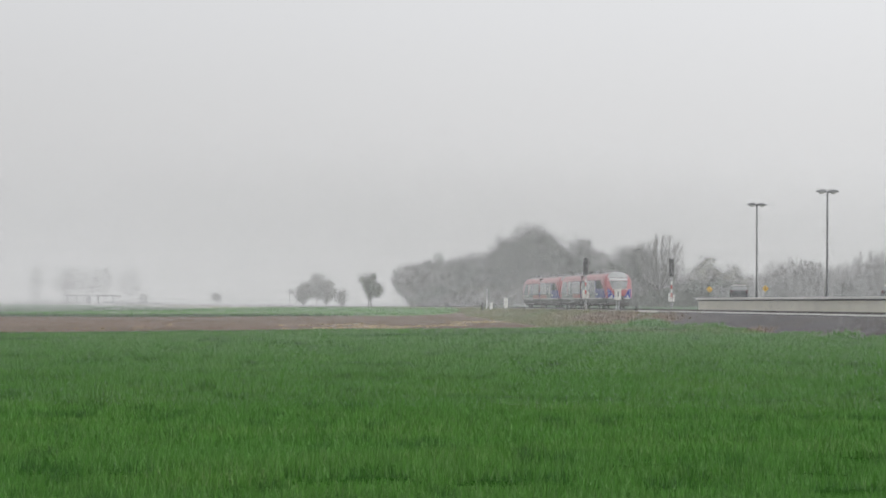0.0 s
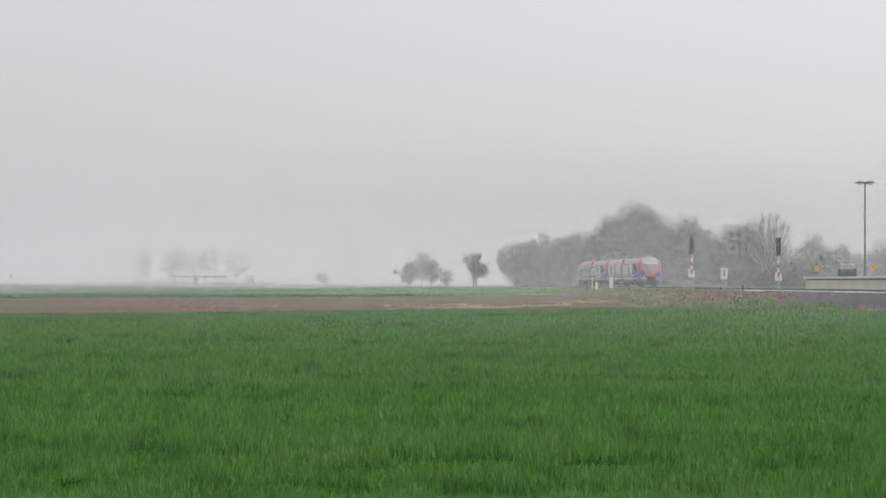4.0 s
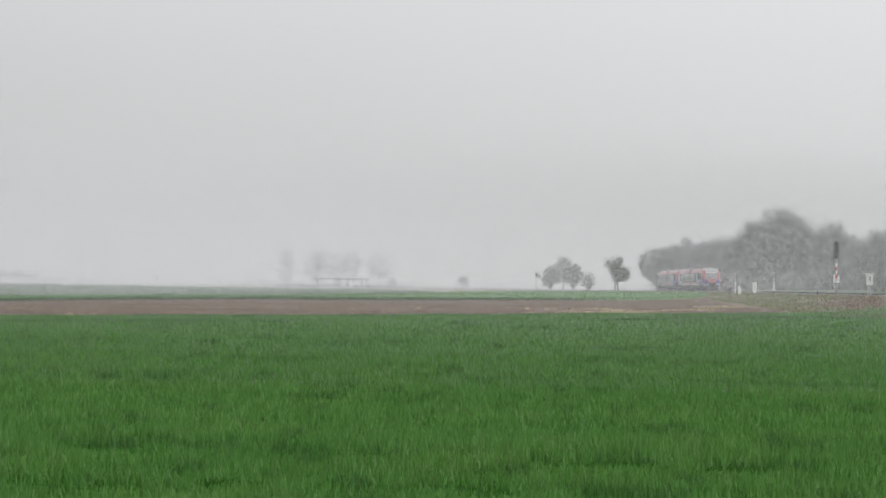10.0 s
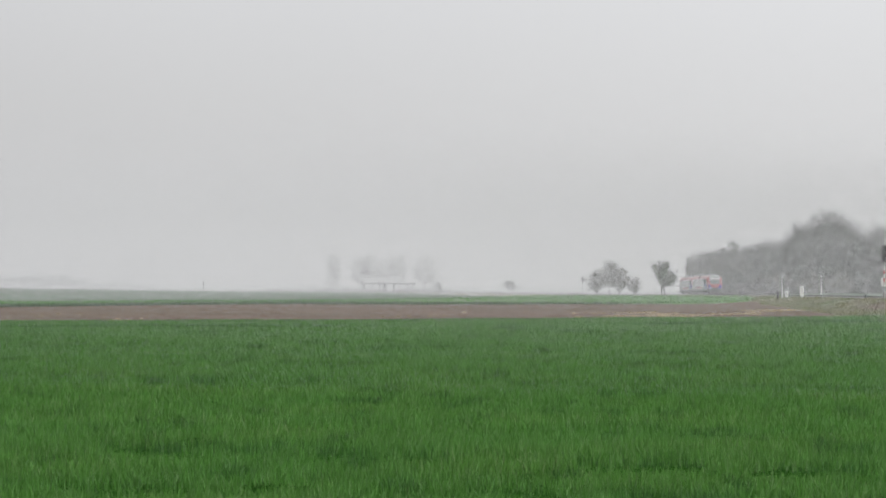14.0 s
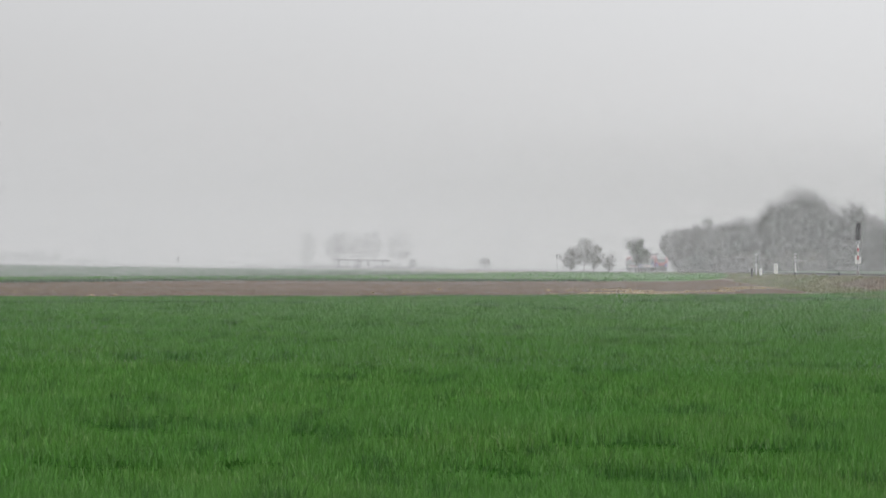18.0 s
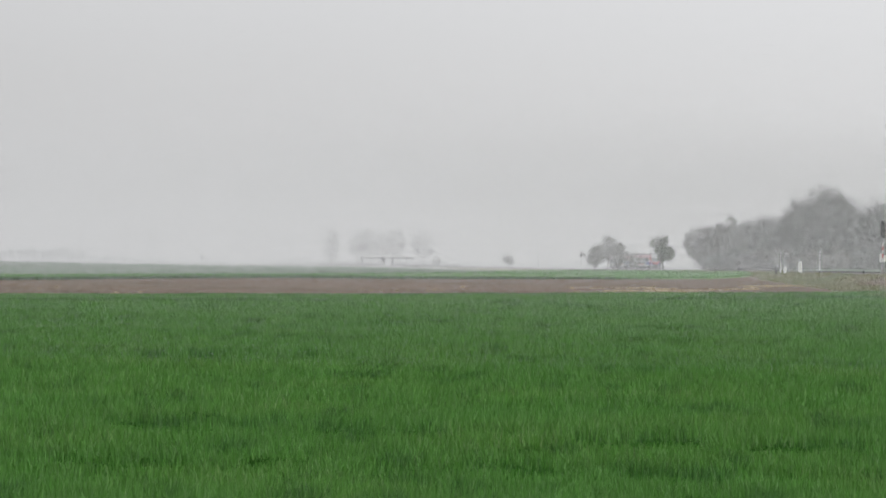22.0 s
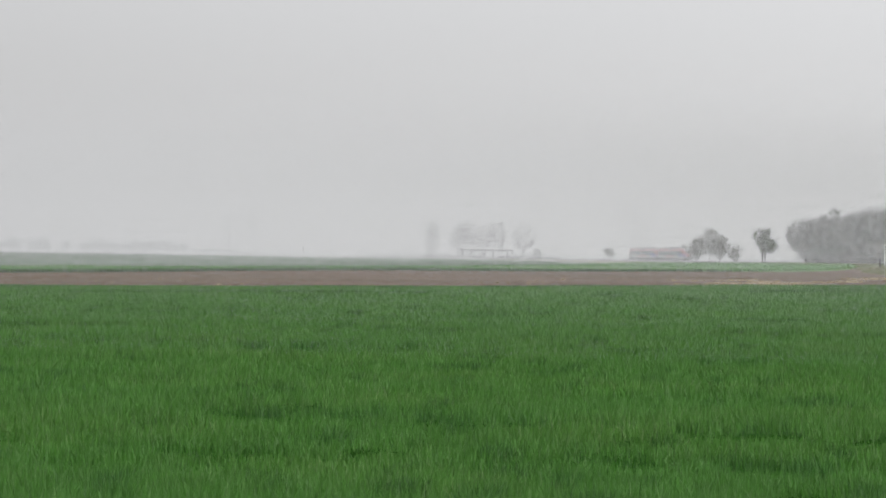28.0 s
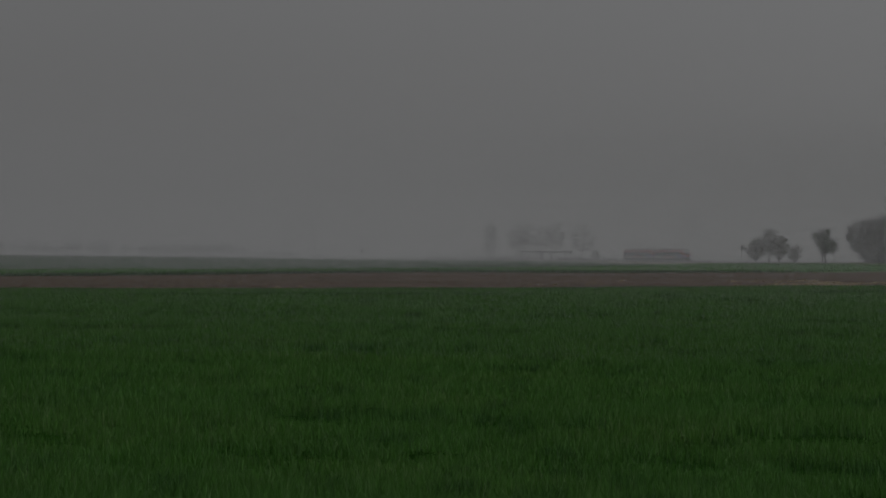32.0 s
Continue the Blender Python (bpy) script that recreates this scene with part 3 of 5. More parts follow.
def ballast_stones():
    """Loose stones lying on the gravel shoulder."""
    rng = np.random.RandomState(23)
    m = 26000
    y = 78 + 94 * rng.rand(m) ** 0.9
    u = rng.uniform(-6.5, -1.6, m)
    z = np.interp(u, [-6.6, -5.6, -4.2, -2.7, -1.7], [-0.32, -0.12, 0.42, 0.93, 0.98])
    x = track_x(y) + u
    s = rng.uniform(0.03, 0.085, m)
    a = rng.uniform(0, 6.28, m)
    base = np.array([[-1, -0.7, 0], [1, -0.8, 0], [0.1, 1, 0], [0.1, -0.1, 1.0]])
    V = np.zeros((m, 4, 3))
    for j in range(4):
        bx, by, bz = base[j]
        V[:, j, 0] = x + s * (bx * np.cos(a) - by * np.sin(a))
        V[:, j, 1] = y + s * (bx * np.sin(a) + by * np.cos(a))
        V[:, j, 2] = z + bz * s - 0.01
    i = np.arange(m)[:, None] * 4
    f = np.concatenate([i + [[0, 1, 3]], i + [[1, 2, 3]], i + [[2, 0, 3]]], 0)
    tagged(new("ballast_stones", mesh("ballast_stones", V, f, STONE)), "loose grey and brown ballast stones", "gravel", kind="stuff")


STONE = material("ballast_stone", (0.118, 0.112, 0.114), 0.95, scale=0.6, vary=0.35, fine=9, fine_vary=0.2, hue=(0.11, 0.088, 0.075), per="island", per_vary=0.55, spec=0.1)
ballast_stones()


def bank_grass():
    """Dry grass, green tufts and dead brambles on the railway bank."""
    rng = np.random.RandomState(31)
    m = 46000
    y = 160 + 330 * rng.rand(m) ** 1.8
    u = -rng.uniform(3.4, 9.3, m)
    x = track_x(y) + u
    h = rng.uniform(0.08, 0.24, m) * (1 + 0.35 * patch(x, y, rng, seed=4)).clip(0.4, 1.6)
    V, f = blades(x, y, ground_z(x, y) - 0.02, h, rng.uniform(0.03, 0.09, m), (rng.uniform(0, 6.28, m), np.abs(rng.normal(0.35, 0.25, m)).clip(0, 0.9)), rng.uniform(-0.8, 0.8, m))
    tagged(new("bank_grass", mesh("bank_grass", V, f, BANK_TUFT)), "dry yellow grass with green tufts on the railway bank", "grass", kind="stuff")
    m = 26000
    y = 118 + 290 * rng.rand(m) ** 1.3
    x = verge_line(y) - 0.5 + rng.rand(m) * (track_x(y) - 7.5 - verge_line(y))
    h = rng.uniform(0.08, 0.26, m)
    V, f = blades(x, y, ground_z(x, y) - 0.02, h, rng.uniform(0.03, 0.09, m), (rng.uniform(0, 6.28, m), np.abs(rng.normal(0.35, 0.25, m)).clip(0, 0.9)), rng.uniform(-0.8, 0.8, m))
    tagged(new("rough_grass", mesh("rough_grass", V, f, BANK_TUFT)), "rough dry grass between field and railway bank", "grass", kind="stuff")
    m = 5200
    y = rng.normal(177, 6.5, m)
    u = rng.normal(-6.2, 1.0, m)
    x = track_x(y) + u
    h = rng.uniform(0.15, 0.5, m)
    V, f = blades(x, y, ground_z(x, y), h, rng.uniform(0.03, 0.1, m), (rng.uniform(0, 6.28, m), rng.uniform(0.2, 0.9, m)), rng.uniform(-0.8, 0.8, m))
    tagged(new("bramble_scrub", mesh("bramble_scrub", V, f, BRAMBLE)), "brown dead bramble scrub at the foot of the bank", "scrub", kind="stuff")
    m = 9000
    y = rng.uniform(80, 166, m)
    u = bank_foot(y) + rng.uniform(-0.5, 0.9, m)
    x = track_x(y) + u
    p = patch(x, y * 0.7, rng, seed=14)
    h = rng.uniform(0.15, 0.42, m) * (0.9 + 0.7 * p).clip(0.25, 2.1)
    V, f = blades(x, y, ground_z(x, y), h, rng.uniform(0.02, 0.06, m), (rng.uniform(0, 6.28, m), np.abs(rng.normal(0.3, 0.25, m)).clip(0, 0.9)), rng.uniform(-0.8, 0.8, m))
    tagged(new("verge_grass", mesh("verge_grass", V, f, WHEAT)), "green verge grass at the foot of the ballast", "grass", kind="stuff")
    # taller green tufts creeping up the gravel where the shoulder begins
    m = 9000
    y = rng.uniform(122, 168, m)
    reach = np.interp(y, [122, 134, 146, 156, 168], [0.2, 0.9, 1.5, 1.3, 0.4])
    u = -6.9 + reach * rng.rand(m) ** 1.3 - 0.6 * rng.rand(m)
    x = track_x(y) + u
    z = np.maximum(np.interp(u, [-6.6, -5.6, -4.2, -2.7], [-0.32, -0.12, 0.42, 0.93]) + grade(y), ground_z(x, y)) - 0.03
    p = patch(x, y * 0.8, rng, seed=23)
    keep = p > -0.45
    h = rng.uniform(0.14, 0.34, m) * (0.9 + 0.5 * p).clip(0.35, 1.7)
    V, f = blades(x[keep], y[keep], z[keep], h[keep], rng.uniform(0.02, 0.06, keep.sum()), (rng.uniform(0, 6.28, keep.sum()), np.abs(rng.normal(0.35, 0.25, keep.sum())).clip(0, 0.9)), rng.uniform(-0.8, 0.8, keep.sum()))
    tagged(new("verge_grass", mesh("verge_grass", V, f, VERGE)), "tall yellow-green tufts creeping over the gravel shoulder", "grass", kind="stuff")
    # dead brambles: where the bank meets the gravel, and a small clump further along its foot
    m = 2600
    far = rng.rand(m) < 0.9
    y = np.where(far, rng.normal(165, 4.5, m), rng.normal(127, 1.6, m))
    u = np.where(far, rng.normal(-4.9, 0.8, m), rng.normal(-5.9, 0.35, m))
    x = track_x(y) + u
    z = np.maximum(np.interp(u, [-6.6, -5.6, -4.2, -2.7], [-0.32, -0.12, 0.42, 0.93]) + grade(y), ground_z(x, y)) - 0.03
    V, f = blades(x, y, z, rng.uniform(0.1, 0.36, m), rng.uniform(0.03, 0.1, m), (rng.uniform(0, 6.28, m), rng.uniform(0.2, 0.9, m)), rng.uniform(-0.8, 0.8, m))
    tagged(new("bramble_scrub", mesh("bramble_scrub", V, f, BRAMBLE)), "brown dead brambles at the edge of the gravel", "scrub", kind="stuff")


bank_grass()


# ---- trees ----
class Limbs:
    """Tapered limbs of a tree, gathered into one mesh."""

    def __init__(self):
        self.v, self.f = [], []

    def add(self, pts, r0, r1, n=5):
        pts = np.asarray(pts, float)
        k0 = len(self.v)
        for j, p in enumerate(pts):
            d = pts[min(j + 1, len(pts) - 1)] - pts[max(j - 1, 0)]
            d = d / (np.linalg.norm(d) + 1e-9)
            a = np.cross(d, [0.3, 0.9, 0.1])
            a /= np.linalg.norm(a) + 1e-9
            b = np.cross(d, a)
            r = r0 + (r1 - r0) * j / (len(pts) - 1)
            for q in range(n):
                t = 2 * math.pi * q / n
                self.v.append(p + r * (math.cos(t) * a + math.sin(t) * b))
        for j in range(len(pts) - 1):
            for q in range(n):
                a0, a1 = k0 + j * n + q, k0 + j * n + (q + 1) % n
                self.f.append((a0, a1, a1 + n, a0 + n))

    def mesh(self, name, mat):
        return mesh(name, self.v, self.f, mat, None, True)


def curve_to(rng, p, q, bow=0.12, n=5, up=0.15):
    p, q = np.asarray(p, float), np.asarray(q, float)
    L = np.linalg.norm(q - p)
    off = rng.normal(0, bow * L, 3)
    t = np.linspace(0, 1, n)[:, None]
    return p + (q - p) * t + off * np.sin(math.pi * t) * 0.6 + np.array([0, 0, up * L]) * np.sin(math.pi * t) * 0.5


def tree_meshes(seed, h, blobs, trunk_r=0.16, fork=0.3, limbs=26, twigs=900, leaves=1500, leaf=0.16, leaf_mat=None, bark=None, trunks=1, twig_len=0.9, ragged=0.12, spread=0.0, twig_w=0.03, clumps=0):
    """Trunk-and-limbs and crown meshes of a tree. blobs: (x, y, z, rx, ry, rz) in units of h, the masses that make up its crown."""
    rng = np.random.RandomState(seed)
    L = Limbs()
    B = np.array(blobs, float) * h
    vol = B[:, 3] * B[:, 4] * B[:, 5]
    pick = lambda n: rng.choice(len(B), n, p=vol / vol.sum())
    ends = []
    for t in range(trunks):
        a = 2 * math.pi * t / max(trunks, 1) + 0.4
        foot = np.array([math.cos(a), math.sin(a), 0]) * spread * h * (trunks > 1)
        c = B[min(t, len(B) - 1)]
        top = np.array([c[0], c[1], max(c[2] + 0.3 * c[5], fork * h * 1.2)])
        pts = curve_to(rng, foot, top, 0.04, 8, 0.0)
        L.add(pts, trunk_r, trunk_r * 0.3, 7)
        ends.append(pts)
    tips = []
    for b in pick(limbs):
        c = B[b]
        d = rng.normal(0, 1, 3)
        d /= np.linalg.norm(d)
        tip = c[:3] + d * c[3:] * rng.uniform(0.5, 0.92)
        stem = ends[rng.randint(len(ends))]
        zf = np.clip(0.35 * tip[2] + 0.3 * fork * h + rng.uniform(0, 0.25) * h, fork * h * 0.8, stem[-1][2])
        s = stem[np.argmin(np.abs(stem[:, 2] - zf))]
        pts = curve_to(rng, s, tip, 0.1, 6, 0.12)
        r = trunk_r * rng.uniform(0.22, 0.42)
        L.add(pts, r, r * 0.25, 4)
        tips.append(pts)
        for _ in range(2):
            p0 = pts[rng.randint(2, 5)]
            p1 = p0 + (tip - s) * rng.uniform(0.15, 0.35) + rng.normal(0, 0.06 * h, 3)
            q = curve_to(rng, p0, p1, 0.12, 4, 0.1)
            L.add(q, r * 0.5, r * 0.12, 3)
            tips.append(q)
    # twigs and leaves sit round the limbs' outer ends and fill the crown's masses unevenly
    hubs = np.concatenate([t[len(t) // 2:] for t in tips], 0)
    ctr = []
    for b in pick(max(10, limbs * (6 if clumps > 300 else 3))):
        d = rng.normal(0, 1, 3)
        d /= np.linalg.norm(d)
        ctr.append(B[b, :3] + d * B[b, 3:] * rng.uniform(0.35, 1.0) ** 0.6)
    hubs = np.concatenate([hubs, np.array(ctr)], 0)
    V, F = [], []
    k = 0
    if twigs:
        hb = hubs[rng.randint(len(hubs), size=twigs)] + rng.normal(0, (0.03 if clumps > 300 else 0.02) * h, (twigs, 3))
        b = pick(twigs)
        d = hb - (B[b, :3] - np.array([0, 0, 0.25 * h]))
        d = d / (np.linalg.norm(d, axis=1, keepdims=True) + 1e-6) + rng.normal(0, 0.42, (twigs, 3))
        d /= np.linalg.norm(d, axis=1, keepdims=True)
        ln = rng.uniform(0.4, 1.2, (twigs, 1)) * twig_len
        sd = np.cross(d, [0.1, 1.0, 0.2])
        sd /= np.linalg.norm(sd, axis=1, keepdims=True) + 1e-6
        V.append(np.stack([hb + sd * twig_w / 2, hb - sd * twig_w / 2, hb + d * ln], 1).reshape(-1, 3))
        F.append(np.arange(3 * twigs).reshape(-1, 3))
        k = 3 * twigs
    tw = len(F[0]) if F else 0
    if leaves:
        # leaves gather in clumps that fill the masses unevenly; the rest sit on the limbs
        nc = clumps or int(30 + leaves ** 0.5)
        bi = pick(nc)
        dv = rng.normal(0, 1, (nc, 3))
        dv /= np.linalg.norm(dv, axis=1, keepdims=True)
        cc = B[bi, :3] + dv * B[bi, 3:] * (rng.rand(nc) ** 0.45 * rng.uniform(0.8, 1.08, nc))[:, None]
        size = rng.uniform(0.5, 1.5, nc) * (B[bi, 3:].mean(1)) * 1.15 / nc ** 0.33
        w = size ** 2
        ci = rng.choice(nc, leaves, p=w / w.sum())
        hb = cc[ci] + np.clip(rng.normal(0, 1, (leaves, 3)), -1.75, 1.75) * size[ci][:, None] * np.array([1, 1, 0.8])
        m = int(leaves * 0.15)
        hb[:m] = hubs[rng.randint(len(hubs), size=m)] + rng.normal(0, 0.04 * h, (m, 3))
        s = leaf * rng.uniform(0.5, 1.4, (leaves, 1))
        a = rng.normal(0, 1, (leaves, 3))
        a /= np.linalg.norm(a, axis=1, keepdims=True)
        b = np.cross(a, rng.normal(0, 1, (leaves, 3)))
        b /= np.linalg.norm(b, axis=1, keepdims=True) + 1e-6
        q = np.stack([hb - a * s, hb + a * s * 0.6 + b * s * 0.75, hb + a * s * 0.6 - b * s * 0.75], 1)
        q[:, :, 2] = np.maximum(q[:, :, 2], 0.05)
        V.append(q.reshape(-1, 3))
        F.append(k + np.arange(3 * leaves).reshape(-1, 3))
    f = np.concatenate(F, 0)
    idx = np.concatenate([np.zeros(tw, int), np.ones(len(f) - tw, int)])
    crown = mesh("crown", np.concatenate(V, 0), f, [TWIG, leaf_mat or BUDS], idx)
    return L.mesh("trunk", bark or BARK), crown


def tree(name, x, y, meshes, label, category="tree", group="", turn=0.0, z=None):
    ob = empty(name, pose(x, y, float(ground_z(x, y)) - 0.05 if z is None else z, 0, 0, turn), label, category, group)
    part("trunk", meshes[0], None, ob)
    part("crown", meshes[1], None, ob)
    return ob


ROUND = [(0, 0, 0.62, 0.26, 0.26, 0.3), (-0.2, 0.05, 0.5, 0.2, 0.2, 0.22), (0.22, -0.04, 0.52, 0.2, 0.2, 0.22), (0.03, 0, 0.82, 0.17, 0.17, 0.16)]
BUSHY = [(0, 0, 0.55, 0.36, 0.36, 0.4), (-0.3, 0.1, 0.4, 0.28, 0.25, 0.32), (0.3, -0.1, 0.42, 0.28, 0.25, 0.34), (0.05, 0, 0.8, 0.2, 0.2, 0.18), (-0.1, 0, 0.18, 0.5, 0.4, 0.18)]


def fan_tree(seed, h, half, trunk_r, mains=16, fork=0.2, crown=0.5, bark=None, twig=0.03, twigs=3000, stems=1, lean=0.0, kids=8, deep=0.9, leader=False, leaves=0, leaf=0.08, leaf_mat=None):
    """A leafless tree: upright limbs fan out from the trunk to a domed crown and part twice into fine twigs.
    half: the crown's half width; crown: the height, in units of h, at which it is widest."""
    rng = np.random.RandomState(seed)
    L = Limbs()
    ends = []
    for q in range(stems):
        off = 0.05 * h * (q - (stems - 1) / 2)
        L.add(curve_to(rng, (off, 0, -0.2), (off * 1.4, 0, fork * h), 0.03, 5, 0), trunk_r, trunk_r * 0.72, 9)
        if leader:
            L.add(curve_to(rng, (off * 1.4, 0, fork * h), (off * 1.4 + lean * h, 0, 0.95 * h), 0.02, 5, 0), trunk_r * 0.72, twig * 0.6, 6)
    for k in range(mains):
        a = 2.4 * k + rng.uniform(-0.3, 0.3)
        r = math.sqrt((k + 0.4) / mains)
        tip = np.array([r * math.cos(a) * half + lean * h, r * math.sin(a) * half * deep, h * (crown + (1 - crown) * math.sqrt(max(0, 1 - r * r))) * rng.uniform(0.93, 1.03)])
        off = 0.07 * h * (k % stems - (stems - 1) / 2)
        p0 = np.array([off, 0, h * fork * rng.uniform(0.72, 1.0)])
        if leader:
            # limbs leave a straight leader all the way up and end on a rounded crown
            c = -0.85 + 1.85 * (k + 0.5) / mains
            r = math.sqrt(max(0.0, 1 - c * c)) * rng.uniform(0.85, 1.05)
            mid_z, rise = h * (1 + fork) / 2, h * (1 - fork) / 2
            tip = np.array([r * math.cos(a) * half + lean * h, r * math.sin(a) * half * deep, mid_z + rise * c * rng.uniform(0.94, 1.04)])
            p0[2] = max(fork * h * 0.85, tip[2] - r * half * rng.uniform(0.7, 1.1))
        p1 = np.array([p0[0] + 0.8 * (tip[0] - p0[0]), 0.8 * tip[1], p0[2] + 0.4 * (tip[2] - p0[2])])
        t = np.linspace(0, 1, 8)[:, None]
        pts = (1 - t) ** 2 * p0 + 2 * t * (1 - t) * p1 + t * t * tip + rng.normal(0, 0.008 * h, (8, 3)) * (t > 0)
        L.add(pts, trunk_r * rng.uniform(0.28, 0.42), twig * 0.6, 5)
        ends.append(pts[4:])
        for _ in range(kids):
            j = rng.randint(2, 7)
            tan = pts[j + 1] - pts[j]
            tan /= np.linalg.norm(tan)
            d = tan * 0.9 + rng.normal(0, 0.42, 3) + np.array([0, 0, 0.12])
            d /= np.linalg.norm(d)
            ln = h * rng.uniform(0.12, 0.24) * (1.25 - j / 9)
            b = curve_to(rng, pts[j], pts[j] + d * ln, 0.06, 5, 0.08)
            L.add(b, twig * 1.1, twig * 0.5, 3)
            ends.append(b[1:])
            for _ in range(2):
                i = rng.randint(1, 4)
                e = d + rng.normal(0, 0.5, 3)
                e /= np.linalg.norm(e)
                c = curve_to(rng, b[i], b[i] + e * ln * rng.uniform(0.4, 0.7), 0.05, 3, 0.05)
                L.add(c, twig * 0.7, twig * 0.35, 3)
                ends.append(c)
    base = np.concatenate(ends, 0)
    p = base[rng.randint(len(base), size=twigs)]
    mid = np.array([lean * h, 0, h * crown * 0.6])
    d = (p - mid) / np.linalg.norm(p - mid, axis=1, keepdims=True) + rng.normal(0, 0.45, (twigs, 3)) + np.array([0, 0, 0.3])
    d /= np.linalg.norm(d, axis=1, keepdims=True)
    sd = np.cross(d, [0.1, 1, 0.2])
    sd /= np.linalg.norm(sd, axis=1, keepdims=True)
    V = np.stack([p + sd * twig * 0.4, p - sd * twig * 0.4, p + d * rng.uniform(0.03, 0.08, (twigs, 1)) * h], 1)
    index = np.zeros(twigs, int)
    if leaves:
        # young leaves in loose tufts round the twigs
        q = base[rng.randint(len(base), size=leaves // 12)].repeat(12, 0)
        q = q + rng.normal(0, 0.022 * h, q.shape)
        a = rng.normal(0, 1, q.shape)
        a /= np.linalg.norm(a, axis=1, keepdims=True)
        b = np.cross(a, rng.normal(0, 1, q.shape))
        b /= np.linalg.norm(b, axis=1, keepdims=True) + 1e-6
        r = leaf * rng.uniform(0.5, 1.4, (len(q), 1))
        V = np.concatenate([V, np.stack([q - a * r, q + a * r * 0.6 + b * r * 0.75, q + a * r * 0.6 - b * r * 0.75], 1)])
        index = np.concatenate([index, np.ones(len(q), int)])
    top = mesh("crown", V.reshape(-1, 3), np.arange(3 * len(V)).reshape(-1, 3), [bark or BARK_PALE, leaf_mat or BUDS], index)
    return L.mesh("trunk", bark or BARK_PALE), top


def near_trees():
    # the two-stemmed tree with a heart-shaped crown, wrapped in ivy
    m = tree_meshes(11, 7.0, [(-0.17, 0, 0.82, 0.14, 0.13, 0.12), (0.05, 0, 0.82, 0.12, 0.12, 0.12), (-0.1, 0, 0.62, 0.17, 0.16, 0.17), (0.16, 0, 0.6, 0.15, 0.15, 0.15), (0.04, 0, 0.44, 0.18, 0.15, 0.12), (0.23, 0, 0.5, 0.09, 0.09, 0.1)],
                    0.17, 0.2, 34, 1300, 8000, 0.105, LEAF, BARK, 2, 0.6, 0.12, 0.05, 0.03, 30)
    tree("ivy_tree", -0.3, 370, m, "dark two-stemmed tree with a dense heart-shaped ivy-clad crown", z=0.05).scale = (0.9, 0.9, 1.0)
    for s, x, y, h, w, n, lv, t, lab in ((21, -14.6, 440, 6.1, 2.6, 24, 2500, 0, "grey-green orchard tree with a spreading rounded crown"), (22, -9.8, 440, 6.9, 2.6, 24, 3300, 40, "tall orchard tree with a broad rounded crown"),
                                         (23, -6.4, 430, 4.9, 1.8, 15, 1200, 80, "small thin orchard tree with a ragged crown")):
        m = fan_tree(s, h, w, 0.14, n, 0.26, 0.5, BARK_MID, 0.03, 1800, 1, 0.0, 7, leaves=lv, leaf=0.10, leaf_mat=BLOSSOM)
        tree("orchard_tree", x, y, m, lab, "tree", "orchard trees", t, z=-0.3)
    m = tree_meshes(24, 11.9, ROUND, 0.3, 0.25, 34, 2500, 16000, 0.16, BLOSSOM, BARK, 1, 1.4)
    tree("field_tree", -19.0, 700, m, "large pale round tree far behind the orchard")
    m = tree_meshes(25, 5.6, [(0, 0, 0.68, 0.38, 0.36, 0.29), (0.1, 0, 0.5, 0.26, 0.24, 0.18)], 0.17, 0.3, 26, 1600, 1300, 0.18, BLOSSOM, BARK, 1, 0.8)
    tree("field_bush", -57.1, 760, m, "lone small round tree on the open field", z=-0.6)


near_trees()


